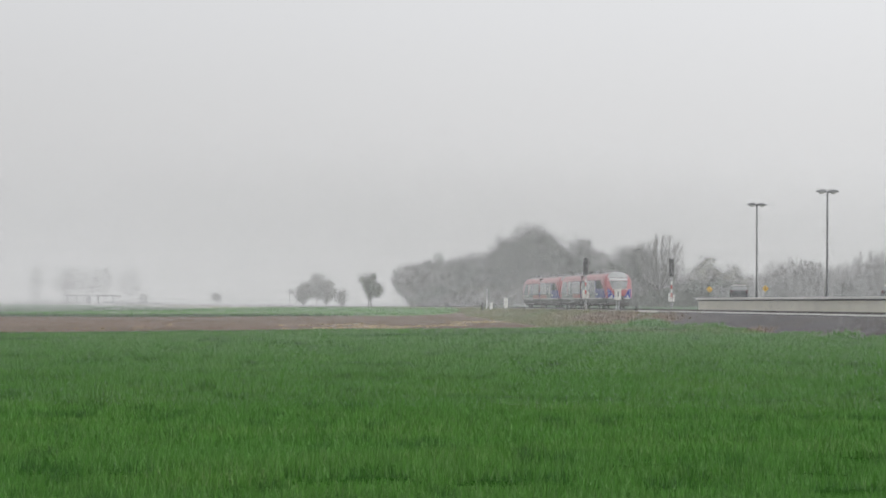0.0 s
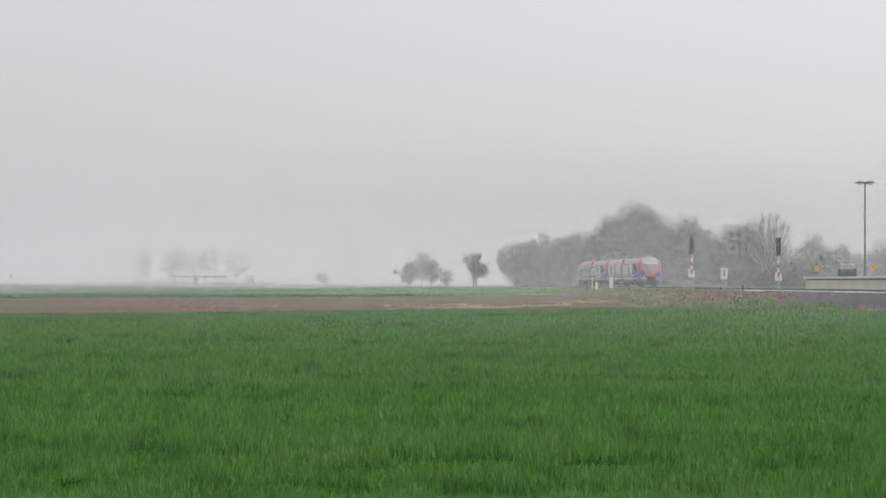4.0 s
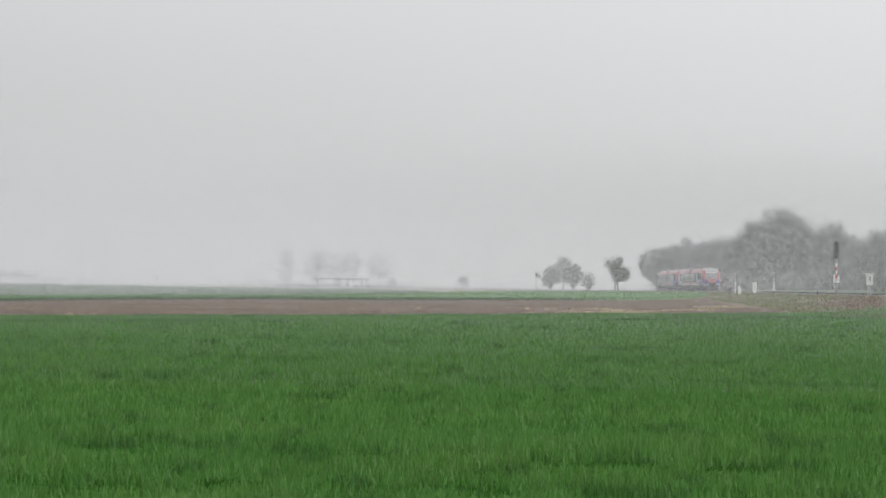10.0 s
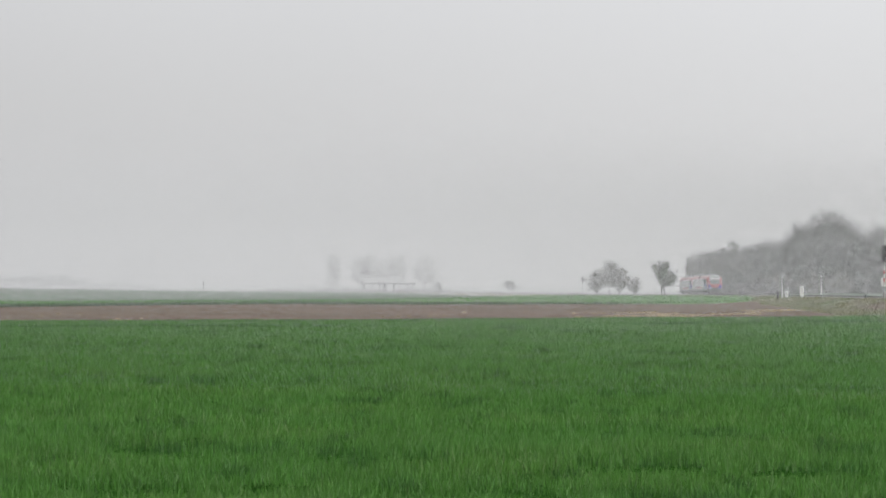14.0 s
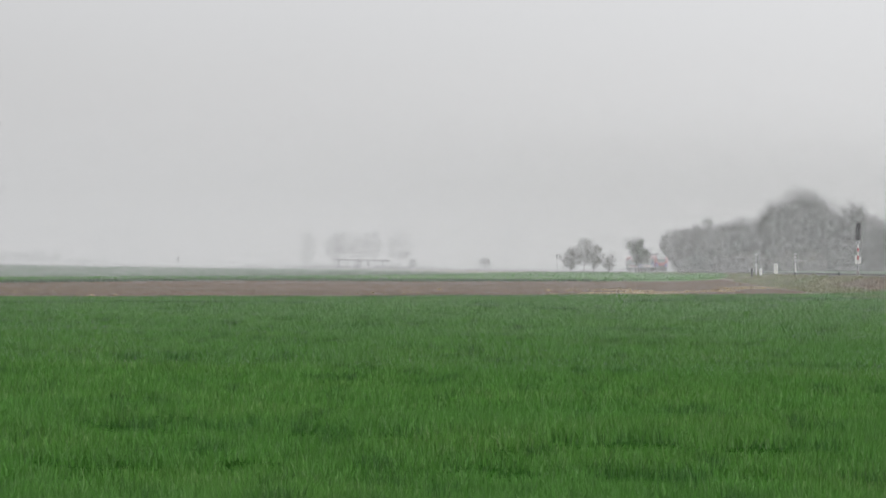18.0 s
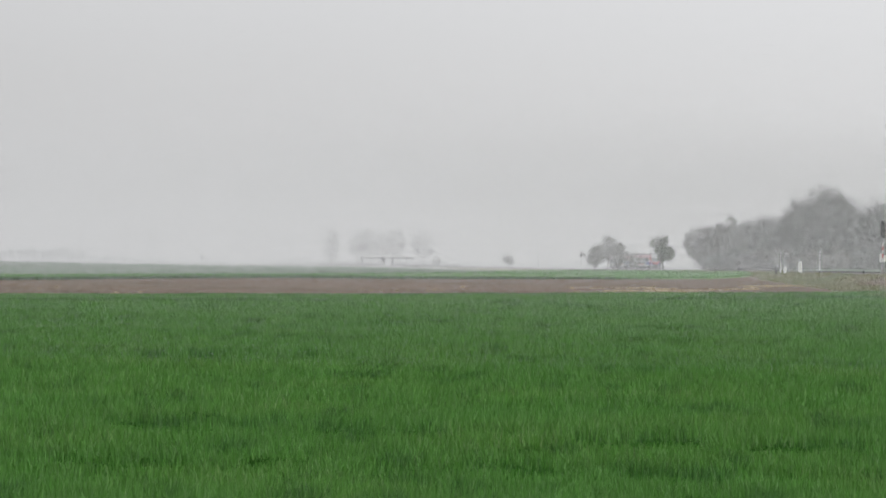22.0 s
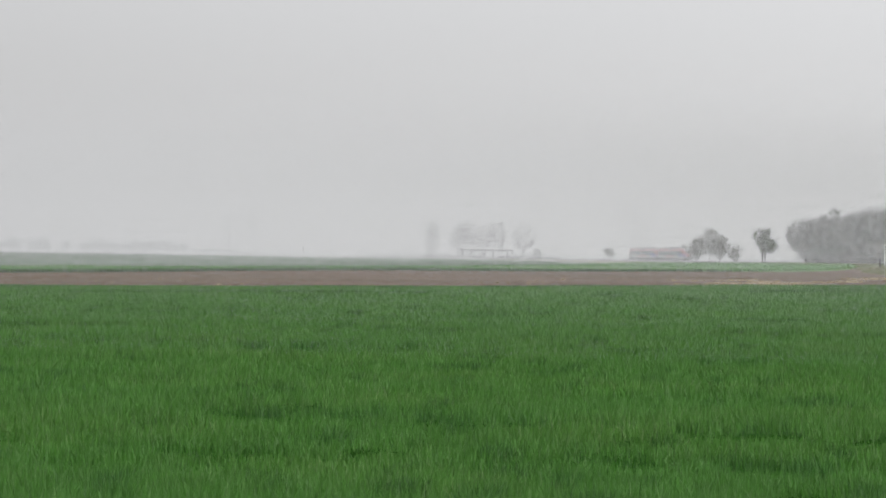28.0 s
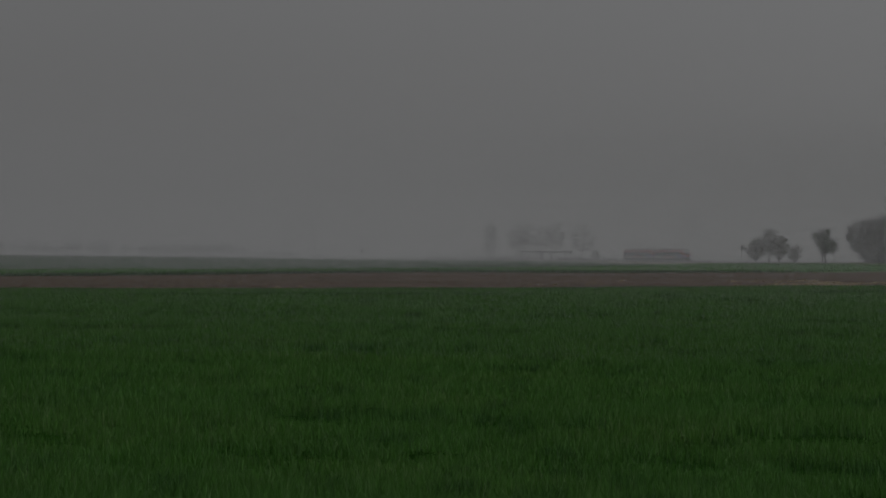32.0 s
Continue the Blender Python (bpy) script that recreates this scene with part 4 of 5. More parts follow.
def wood():
    kinds = {
        "low": tree_meshes(41, 10.5, BUSHY, 0.2, 0.15, 60, 15000, 14000, 0.075, PALE_TWIG, BARK, 3, 0.8, 0.13, 0.05, 0.035, 420),
        "mid": tree_meshes(42, 12.5, ROUND + [(0, 0, 0.25, 0.3, 0.3, 0.22)], 0.25, 0.2, 60, 15000, 15000, 0.075, BUDS, BARK, 2, 0.8, 0.13, 0.04, 0.035, 420),
        "big": tree_meshes(43, 18.7, [(0, 0, 0.6, 0.3, 0.3, 0.3), (-0.24, 0, 0.5, 0.24, 0.24, 0.28), (0.26, 0, 0.5, 0.24, 0.24, 0.28), (0.02, 0, 0.82, 0.21, 0.2, 0.15), (0.05, 0, 0.93, 0.08, 0.08, 0.08), (-0.22, 0.05, 0.68, 0.17, 0.17, 0.15), (0.24, -0.05, 0.70, 0.18, 0.17, 0.15), (0, 0, 0.25, 0.4, 0.3, 0.22)], 0.42, 0.2, 110, 30000, 36000, 0.085, BUDS, BARK, 2, 0.9, 0.13, 0.03, 0.038, 800),
        "pale": tree_meshes(45, 9.5, ROUND + [(0, 0, 0.3, 0.25, 0.25, 0.25)], 0.16, 0.18, 46, 5000, 5000, 0.085, PALE_BUDS, BARK_PALE, 2, 1.2, 0.13, 0.04),
        "thin": tree_meshes(46, 13.0, [(0, 0, 0.6, 0.22, 0.2, 0.34), (0.15, 0, 0.5, 0.18, 0.16, 0.3), (-0.15, 0, 0.55, 0.17, 0.16, 0.28)], 0.24, 0.2, 60, 12000, 8000, 0.08, BUDS, BARK, 2, 1.6, 0.22, 0.03, 0.04),
        "shrub": tree_meshes(47, 4.2, [(0, 0, 0.5, 0.5, 0.45, 0.45), (-0.5, 0, 0.4, 0.4, 0.35, 0.38), (0.5, 0, 0.42, 0.4, 0.35, 0.4)], 0.08, 0.1, 22, 2600, 2600, 0.12, BUDS, BARK, 4, 1.0, 0.13, 0.12),
    }
    for q in range(3):
        kinds["bare" + "abc"[q]] = fan_tree(80 + q, 10.0, (3.4, 2.9, 3.9)[q], 0.16, (24, 20, 26)[q], 0.16, 0.58, BARK_MID, 0.036, 2900, 1 + q % 2, 0.0, 6)
    kinds["scrub"] = tree_meshes(49, 3.6, [(0, 0, 0.5, 0.5, 0.45, 0.45), (-0.55, 0, 0.38, 0.42, 0.35, 0.36), (0.5, 0, 0.4, 0.4, 0.35, 0.4)], 0.06, 0.1, 22, 2600, 1800, 0.10, PALE_SCRUB, BARK_MID, 4, 0.9, 0.13, 0.12)
    lab = {
        "scrub": "pale tangled scrub at the open end of the wood",
        "barea": "leafless grey tree with upright branches behind the station",
        "bareb": "slim leafless grey tree behind the station",
        "barec": "broad two-stemmed leafless tree behind the station",
        "low": "bushy grey-brown tree just coming into bud at the wood's edge",
        "mid": "rounded budding tree of the lineside wood",
        "big": "tall broad budding tree towering over the wood",
        "pale": "small pale tree with yellowish catkins beside the station",
        "thin": "thin twiggy tree with few young leaves at the wood's edge",
        "shrub": "low tangled shrub at the foot of the wood",
    }
    rng = np.random.RandomState(50)
    plan = [("low", 13.0, 474, 1.02), ("low", 11.4, 478, 0.98), ("low", 15.6, 466, 1.06), ("mid", 19.5, 474, 0.92), ("mid", 22.8, 468, 0.98), ("mid", 27.0, 468, 0.97), ("thin", 29.3, 462, 1.08), ("low", 14.0, 482, 1.05), ("mid", 25.0, 480, 0.95),
            ("big", 34.0, 450, 0.96), ("big", 37.2, 462, 0.9), ("mid", 31.0, 455, 1.0), ("mid", 41.5, 446, 0.98), ("thin", 44.3, 436, 1.14), ("thin", 47.5, 425, 0.88), ("mid", 50.0, 405, 0.98), ("thin", 52.0, 400, 0.93),
            ("low", 48.0, 415, 0.7), ("low", 44.0, 440, 0.6), ("low", 53.0, 392, 0.55), ("low", 57, 415, 0.62), ("low", 66, 424, 0.5), ("low", 76, 428, 0.5), ("low", 85, 425, 0.55), ("low", 98, 425, 0.6)]
    # the belt of trees behind the station: bearing in degrees, distance, height, kind
    for az, d, h, k in ((8.5, 442, 9.6, "barec"), (8.85, 446, 8.4, "barea"), (9.25, 440, 10.8, "pale"), (9.55, 452, 8.6, "barea"), (9.98, 440, 9.0, "pale"), (10.35, 455, 7.8, "bareb"), (10.62, 446, 7.6, "barec"), (10.92, 452, 8.6, "barea"), (11.15, 436, 10.6, "barec"),
                        (11.40, 446, 10.6, "barea"), (11.65, 438, 11.0, "barec"), (11.90, 448, 10.7, "bareb"), (12.12, 440, 10.7, "barea"), (12.38, 446, 10.0, "barec"), (12.62, 440, 9.6, "bareb"), (12.85, 444, 9.9, "barea"), (13.10, 438, 10.8, "barec"), (13.35, 446, 11.0, "barea"), (13.65, 440, 12.6, "barec"), (13.95, 446, 13.2, "barea"), (14.3, 440, 12.8, "barec"),
                        (11.2, 462, 8.2, "thin"), (11.8, 464, 8.6, "thin"), (12.4, 462, 7.8, "thin"), (13.0, 464, 8.2, "thin"), (13.7, 462, 9.4, "thin")):
        full = {"pale": 9.3, "thin": 12.2}.get(k, 10.2)
        plan.append((k, d * math.sin(radians(az)), d * math.cos(radians(az)), h / full))
    for k, x, y, s in plan:
        if x < 42 and y > 440:
            s *= 1.04
        ob = tree("woodland_tree", x, y, kinds[k], lab[k], "tree", "trees of the wood", rng.uniform(0, 360) if k != "big" else 0.0)
        ob.scale = (s, s, s)
    for j in range(38):
        t = j / 37
        y = 466 - 46 * t + rng.normal(0, 4)
        x = 12.0 + 58.5 * t + rng.normal(0, 1.2)
        k = "scrub" if 0.06 < t < 0.4 and j % 3 else "shrub"
        ob = tree("woodland_shrub", x, y - (9 if k == "scrub" else 0), kinds[k], lab[k], "shrub", "shrubs of the wood", rng.uniform(0, 360))
        s = rng.uniform(0.8, 1.2) + 0.5 * t
        ob.scale = (s, s, s)
    # the leafless fan beside the track
    m = fan_tree(45, 11.2, 3.9, 0.30, 34, 0.24, 0.52, BARK_MID, 0.03, 2200)
    tree("woodland_tree", 42.4, 303, m, "bare pale-barked tree with a fan of leafless branches", "tree", "trees of the wood")
    for x, y, sc in ((40.6, 298, 0.62), (42.8, 297, 0.72), (45.2, 300, 0.6), (38.4, 305, 0.6), (47.5, 306, 0.7), (50.5, 312, 0.65)):
        tree("woodland_shrub", x, y, kinds["shrub"], lab["shrub"], "shrub", "shrubs of the wood", 60 * x).scale = (sc, sc, sc)
    # the arching tree at the open end of the wood
    m = fan_tree(70, 10.3, 6.0, 0.28, 36, 0.12, 0.5, BARK, 0.042, 11000, 2, 0.0, 10, 0.7, leaves=22000, leaf=0.07, leaf_mat=PALE_TWIG)
    tree("woodland_tree", 9.2, 468, m, "wide arching tree with hanging twigs at the wood's end", "tree", "trees of the wood")
    # a dark pointed conifer whose tip stands above the wood
    m = tree_meshes(48, 13.9, [(0, 0, 0.92, 0.045, 0.045, 0.06), (0, 0, 0.84, 0.09, 0.09, 0.07), (0, 0, 0.66, 0.11, 0.11, 0.12), (0, 0, 0.45, 0.15, 0.15, 0.16), (0, 0, 0.22, 0.18, 0.18, 0.16)], 0.18, 0.05, 16, 300, 12000, 0.12, LEAF, BARK, 1, 0.3, 0.1, 0.0, 0.03, 150)
    tree("conifer", 15.5, 478, m, "dark pointed conifer rising above the low wood")


wood()


# ---- the farm far across the fields ----
def farm():
    # x, distance, height, half width of the crown, fork, height of the widest crown, limbs, stems
    plan = ((-146.0, 900, 16.4, 2.4, 0.10, 0.55, 30, 2), (-134.8, 905, 14.8, 4.2, 0.34, 0.62, 26, 2), (-129.6, 895, 15.9, 3.0, 0.36, 0.68, 22, 1), (-123.6, 902, 14.6, 3.8, 0.40, 0.64, 24, 1),
            (-116.2, 898, 16.2, 3.6, 0.32, 0.66, 26, 1), (-105.2, 900, 15.6, 5.2, 0.34, 0.58, 32, 1))
    for k, (x, y, h, w, fork, wide, n, st) in enumerate(plan):
        m = fan_tree(60 + k, h, w, 0.2, n * 4 // 5, fork, wide, BARK, 0.034, 2800, st, -0.03 if k == 4 else 0.0, 5, leader=True)
        tree("farm_tree", x, y, m, "tall leafless tree beside the distant farm" if k else "slender twin-stemmed leafless tree beside the farm", "tree", "farm trees", z=-0.6)
    m = tree_meshes(66, 5.2, [(0, 0, 0.6, 0.35, 0.3, 0.35)], 0.12, 0.2, 16, 600, 1200, 0.25, BLOSSOM, BARK)
    tree("farm_bush", -98.3, 890, m, "round garden bush beside the distant farm", "bush", z=-0.6)
    gz = -0.6
    h = empty("open_shed", pose(-118.3, 880, gz), "long flat-roofed open shed on pillars, pale rear wall", "shed")
    part("roof", boxed(-11.6, 11.6, -3.2, 3.2, 4.1, 4.75, 0.05), ROOFING, h, "thin dark flat roof")
    for x, w in ((-10.6, 1.2), (-6.8, 0.5), (-3.6, 0.5), (-1.6, 2.0), (2.4, 1.0), (8.6, 0.7), (10.7, 0.4)):
        part("pillar", boxed(x - w / 2, x + w / 2, -2.8, -2.3, 0, 4.1, 0.03), ROOFING, h)
    part("low_wall", boxed(-11, 11, -2.5, -2.35, 0, 0.9), PLASTER, h)
    hd = tree_meshes(67, 2.2, [(i * 0.8, 0, 0.5, 0.6, 0.4, 0.5) for i in range(-7, 8)], 0.05, 0.1, 30, 500, 2600, 0.25, HEDGE, BARK)
    for x in (-134, -97 - 4):
        tree("hedge", x, 884, hd, "long low garden hedge round the farm", "hedge", "farm hedges", z=gz)
    hd2 = tree_meshes(68, 2.6, [(i * 0.9, 0, 0.4, 0.6, 0.4, 0.45) for i in (-6, -4.6, -2, -1, 2, 3.4, 6)], 0.05, 0.1, 24, 600, 1300, 0.25, TWIG, BARK)
    tree("hedge", -165, 930, hd2, "broken low bushes on the far field edge", "hedge", "", z=-0.6)


farm()


def far_woods():
    """A long low wood on the horizon: many crowns of uneven height, with gaps."""
    rng = np.random.RandomState(71)
    n = 170
    cx = rng.uniform(-800, -375, n)
    hh = (7.5 + 1.5 * np.sin(cx * 0.021 + 0.6) + rng.uniform(-4, 4.5, n)) * np.clip((-368 - cx) / 60, 0.25, 1)
    rx = rng.uniform(1.8, 4.2, n)
    cy = 1500 + rng.uniform(-25, 25, n)
    m = 200
    k = np.repeat(np.arange(n), m)
    d = rng.normal(0, 1, (n * m, 3))
    d /= np.linalg.norm(d, axis=1, keepdims=True)
    d *= rng.rand(n * m, 1) ** 0.4
    c = np.stack([cx[k] + d[:, 0] * rx[k], cy[k] + d[:, 1] * rx[k], hh[k] * (0.55 + 0.45 * d[:, 2])], 1)
    s = rng.uniform(0.4, 1.1, (n * m, 1))
    a = rng.normal(0, 1, (n * m, 3))
    a /= np.linalg.norm(a, axis=1, keepdims=True)
    b = np.cross(a, rng.normal(0, 1, (n * m, 3)))
    b /= np.linalg.norm(b, axis=1, keepdims=True)
    q = np.stack([c - a * s, c + b * s * 0.7, c + a * s, c - b * s * 0.7], 1)
    q[:, :, 2] = np.maximum(q[:, :, 2], -0.3)
    tagged(new("far_wood", mesh("far_wood", q, np.arange(4 * n * m).reshape(-1, 4), TWIG)), "long grey wood on the horizon, lost in haze", "wood", kind="stuff")


far_woods()


def pylon(x, y, h, s):
    p = empty("pylon", pose(x, y, float(ground_z(x, y)), 0, 0, s), "distant lattice power pylon fading into the haze", "pylon", "power pylons")
    bm = bmesh.new()
    w = h * 0.09
    for a, b in ((-1, -1), (1, -1), (1, 1), (-1, 1)):
        tube(bm, (a * w, b * w, 0), (a * 0.4, b * 0.4, h * 0.93), 0.24, 0.18, 5)
    for k in range(9):
        z0, z1 = h * 0.1 * k, h * 0.1 * (k + 1)
        w0, w1 = w + (0.4 - w) * z0 / (h * 0.93), w + (0.4 - w) * min(1, z1 / (h * 0.93))
        for b in (-1, 1):
            tube(bm, (-w0, b * w0, z0), (w1, b * w1, z1), 0.11, 0.11, 4)
            tube(bm, (w0, b * w0, z0), (-w1, b * w1, z1), 0.11, 0.11, 4)
    part("mast", bm, GALV, p)
    for z, r in ((0.62, 0.24), (0.75, 0.3), (0.88, 0.2)):
        bm = bmesh.new()
        tube(bm, (-h * r, 0, h * z), (h * r, 0, h * z), 0.16, 0.16, 5)
        for e in (-1, 1):
            tube(bm, (e * h * r, 0, h * z), (0, 0, h * (z + 0.06)), 0.11, 0.11, 4)
        part("cross_arm", bm, GALV, p)


for px, py, ph, pr in ((-442, 1750, 43, 20), (-465, 1750, 36, 20), (-110, 1750, 48, 10)):
    pylon(px, py, ph, pr)


# ---- lineside equipment ----
BANK = 0.80


def light_signal(x, y, z, label):
    s = empty("light_signal", pose(x, y, z), label, "railway signal", "light signals")
    part("foot", boxed(-0.15, 0.15, -0.15, 0.15, -0.45, 0.28, 0.03), SLEEPER, s)
    zs = [0.28, 0.95, 1.35, 1.75, 2.15, 2.5, 2.85, 3.3]
    for k in range(7):
        part("mast_band", tubed((0, 0, zs[k]), (0, 0, zs[k + 1]), 0.065, 0.065, 12), WHITE if k in (1, 3, 5) else (REDP if k in (2, 4) else GALV), s, "white band" if k in (1, 3, 5) else ("red band" if k in (2, 4) else ""))
    part("signal_head", boxed(-0.235, 0.235, -0.12, 0.10, 3.28, 5.0, 0.05), BLACK, s, "tall black signal head")
    for z0 in (3.65, 4.1, 4.55):
        part("lens_hood", tubed((0, -0.12, z0), (0, -0.34, z0 - 0.02), 0.11, 0.13, 12), BLACK, s)
    for sx, w in ((-0.21, 0.11), (0.19, 0.09)):
        part("white_plate", boxed(sx - w, sx + w, -0.14, -0.06, 0.95, 1.75 if sx < 0 else 1.6, 0.015), WHITE, s, "white enamel plate")
    part("bracket", boxed(-0.4, 0.4, -0.06, -0.02, 1.2, 1.28), GALV, s)
    part("ladder", ladder(), GALV, s)
    return s


def ladder():
    bm = bmesh.new()
    for sx in (-0.16, 0.16):
        tube(bm, (sx, 0.22, 0.3), (sx, 0.2, 3.4), 0.018, 0.018, 6)
    for k in range(10):
        tube(bm, (-0.16, 0.21, 0.5 + 0.3 * k), (0.16, 0.21, 0.5 + 0.3 * k), 0.013, 0.013, 5)
    return bm


light_signal(21.35, 206, 1.18, "red and white banded signal mast with a black head")
light_signal(28.1, 193, 0.85, "banded signal mast with a black head near the platform")


def relay_box(x, y):
    s = empty("relay_cabinet", pose(x, y, BANK + 0.12), "small white relay cabinet with a roof, on two grey legs", "cabinet")
    part("cabinet", boxed(-0.28, 0.28, -0.24, 0.24, 0.98, 1.9, 0.03), WHITE, s)
    bm = boxed(-0.38, 0.38, -0.34, 0.34, 1.9, 2.0, 0.03)
    part("roof", bm, COPING, s, "pale overhanging roof")
    part("door", boxed(-0.22, 0.22, -0.265, -0.242, 1.05, 1.83, 0.01), WHITE, s)
    part("door_vent", boxed(-0.05, 0.05, -0.285, -0.267, 1.3, 1.75, 0.01), GREY_PAINT, s)
    for sx in (-0.1, 0.1):
        part("leg", boxed(sx - 0.05, sx + 0.05, -0.08, 0.08, -0.2, 0.95, 0.02), GALV, s)


relay_box(22.2, 186)


def lineside_posts():
    s = empty("white_board", pose(16.8, 259, BANK), "upright white board post beside the track", "marker post")
    part("board", boxed(-0.24, 0.24, -0.06, 0.06, 0.1, 1.45, 0.03), WHITE, s)
    part("foot", boxed(-0.12, 0.12, -0.05, 0.05, -0.2, 0.1), GALV, s)
    s = empty("white_board", pose(15.3, 265, BANK), "low white marker stone beside the track", "marker post")
    part("board", boxed(-0.18, 0.18, -0.1, 0.1, -0.2, 0.82, 0.05), WHITE, s)
    for x, y in ((14.9, 268), (21.2, 286)):
        p = empty("banded_post", pose(x, y, BANK if x < 20 else 0.62), "thin white and black banded marker post", "marker post", "banded posts")
        if x > 20:
            p.scale = (1.2, 1.2, 1.2)
        part("lower_pole", tubed((0, 0, -0.2), (0, 0, 1.55), 0.06, 0.06, 8), WHITE, p)
        for k in range(6):
            part("band", boxed(-0.12, 0.12, -0.05, 0.05, 1.55 + 0.18 * k, 1.55 + 0.18 * (k + 1), 0.0), BLACK if k % 2 == 0 else WHITE, p, "black band" if k % 2 == 0 else "white band")
    for x, y, h in ((11.2, 312, 0.95), (8.4, 340, 0.95), (14.0, 262, 1.3), (20.2, 213, 0.6), (23.0, 179, 0.75), (7.5, 402, 1.1), (18.0, 243, 0.5)):
        p = empty("wooden_post", pose(x, y, float(ground_z(x, y)) - 0.1), "short dark weathered post on the railway bank", "post", "bank posts")
        part("post", tubed((0, 0, -0.2), (0, 0, h), 0.125, 0.11, 9), WOOD, p)
    # signals far along the line
    for x, y, h in ((-24.0, 600, 5.1), (-158.8, 700, 3.5)):
        z = float(ground_z(x, y))
        p = empty("distant_signal", pose(x, y, z), "slim distant signal post with a dark head", "railway signal", "distant signals")
        part("mast", tubed((0, 0, -0.2), (0, 0, h - 1.4), 0.09, 0.09, 8), GALV, p)
        part("signal_head", boxed(-0.26, 0.26, -0.12, 0.1, h - 1.4, h, 0.04), BLACK, p)


lineside_posts()


def platform_lamp(x, y, z, h):
    s = empty("platform_lamp", pose(x, y, z, 0, 0, 6), "tall grey platform lamp with two dish-shaped heads", "street lamp", "platform lamps")
    part("base", tubed((0, 0, 0), (0, 0, 0.6), 0.13, 0.11, 12), GREY_PAINT, s)
    part("pole", tubed((0, 0, 0.6), (0, 0, h), 0.085, 0.06, 12), GREY_PAINT, s)
    part("bracket", boxed(-0.32, 0.0, -0.03, 0.03, 0.62 * h, 0.62 * h + 0.05), GALV, s)
    for sx in (-1, 1):
        hd = part("lamp_head", dish_head(sx, h), GREY_PAINT, s, "flat dish-shaped lamp head")
        bm = bmesh.new()
        bmesh.ops.create_uvsphere(bm, u_segments=16, v_segments=8, radius=1, matrix=pose(sx * 0.43, 0, h - 0.02) @ Matrix.Diagonal((0.24, 0.22, 0.14, 1)))
        part("diffuser", bm, OPAL, hd, "pale diffuser under the head")
    part("arm", boxed(-0.3, 0.3, -0.04, 0.04, h - 0.06, h, 0.01), GREY_PAINT, s)
    return s


def dish_head(sx, h):
    bm = bmesh.new()
    g = bmesh.ops.create_uvsphere(bm, u_segments=20, v_segments=10, radius=1)
    bmesh.ops.delete(bm, geom=[v for v in g["verts"] if v.co.z < -0.05], context="VERTS")
    for v in bm.verts:
        v.co = Vector((v.co.x * 0.43 + sx * 0.44, v.co.y * 0.40, max(0, v.co.z) * 0.25 * (0.8 + 0.2 * v.co.x * -sx) + h - 0.02))
    ed = [e for e in bm.edges if e.is_boundary]
    bmesh.ops.contextual_create(bm, geom=ed)
    return bm


platform_lamp(31.09, 166, PLAT_Z - 0.02, 7.55)
platform_lamp(32.4, 146, PLAT_Z - 0.02, 7.55)


def track_sign(x, y, z):
    s = empty("platform_sign", pose(x, y, PLAT_Z - 0.1), "small yellow diamond sign with a black bar on a post", "sign", "platform signs")
    part("post", tubed((0, 0.04, -0.1), (0, 0.04, z - PLAT_Z + 0.3), 0.035, 0.035, 8), GREY_PAINT, s)
    m = pose(0, 0, z - PLAT_Z + 0.1, 0, 45, 0)
    part("rim", boxed(-0.21, 0.21, -0.014, 0.012, -0.21, 0.21, 0.012), BLACK, s, "dark rim", m)
    pl = part("plate", boxed(-0.19, 0.19, -0.02, 0.0, -0.19, 0.19, 0.004), YELLOW, s, "yellow diamond plate", m)
    part("mark", boxed(-0.035, 0.035, -0.03, -0.021, -0.14, 0.14, 0.003), BLACK, pl, "black upright bar", pose(0, 0, 0, 0, -45, 0))


track_sign(28.9, 176, 2.85)
track_sign(31.6, 165, 2.85)


def fence():
    f = empty("mesh_fence", pose(37.5, 206.5, 1.95), "grey steel mesh fence behind the platform end", "fence")
    for k in range(9):
        part("post", tubed((-3.2 + 0.8 * k, 0, -0.2), (-3.2 + 0.8 * k, 0, 1.5), 0.035, 0.035, 6), GALV, f)
    bm = bmesh.new()
    for k in range(33):
        tube(bm, (-3.2 + 0.2 * k, 0.04, 0.05), (-3.2 + 0.2 * k, 0.04, 1.45), 0.01, 0.01, 4)
    for k in range(6):
        tube(bm, (-3.2, 0.05, 0.1 + 0.26 * k), (3.2, 0.05, 0.1 + 0.26 * k), 0.012, 0.012, 4)
    part("mesh_panel", bm, GALV, f)


fence()

# window band grey includes the sky it would reflect at a glancing angle
T_GLASS = material("sky_grey_window_band", (0.25, 0.27, 0.295), 0.18, scale=0.6, vary=0.3, spec=0.7, hue=(0.2, 0.22, 0.245))
CAR_PAINT = material("dark_car_paint", (0.03, 0.034, 0.042), 0.3, 0.3, scale=2, vary=0.1, spec=0.6)
RUBBER = material("black_rubber", (0.02, 0.02, 0.02), 0.85, scale=5, vary=0.2)
LAMP_RED = material("red_tail_lens", (0.09, 0.012, 0.012), 0.2, scale=5, vary=0.1)


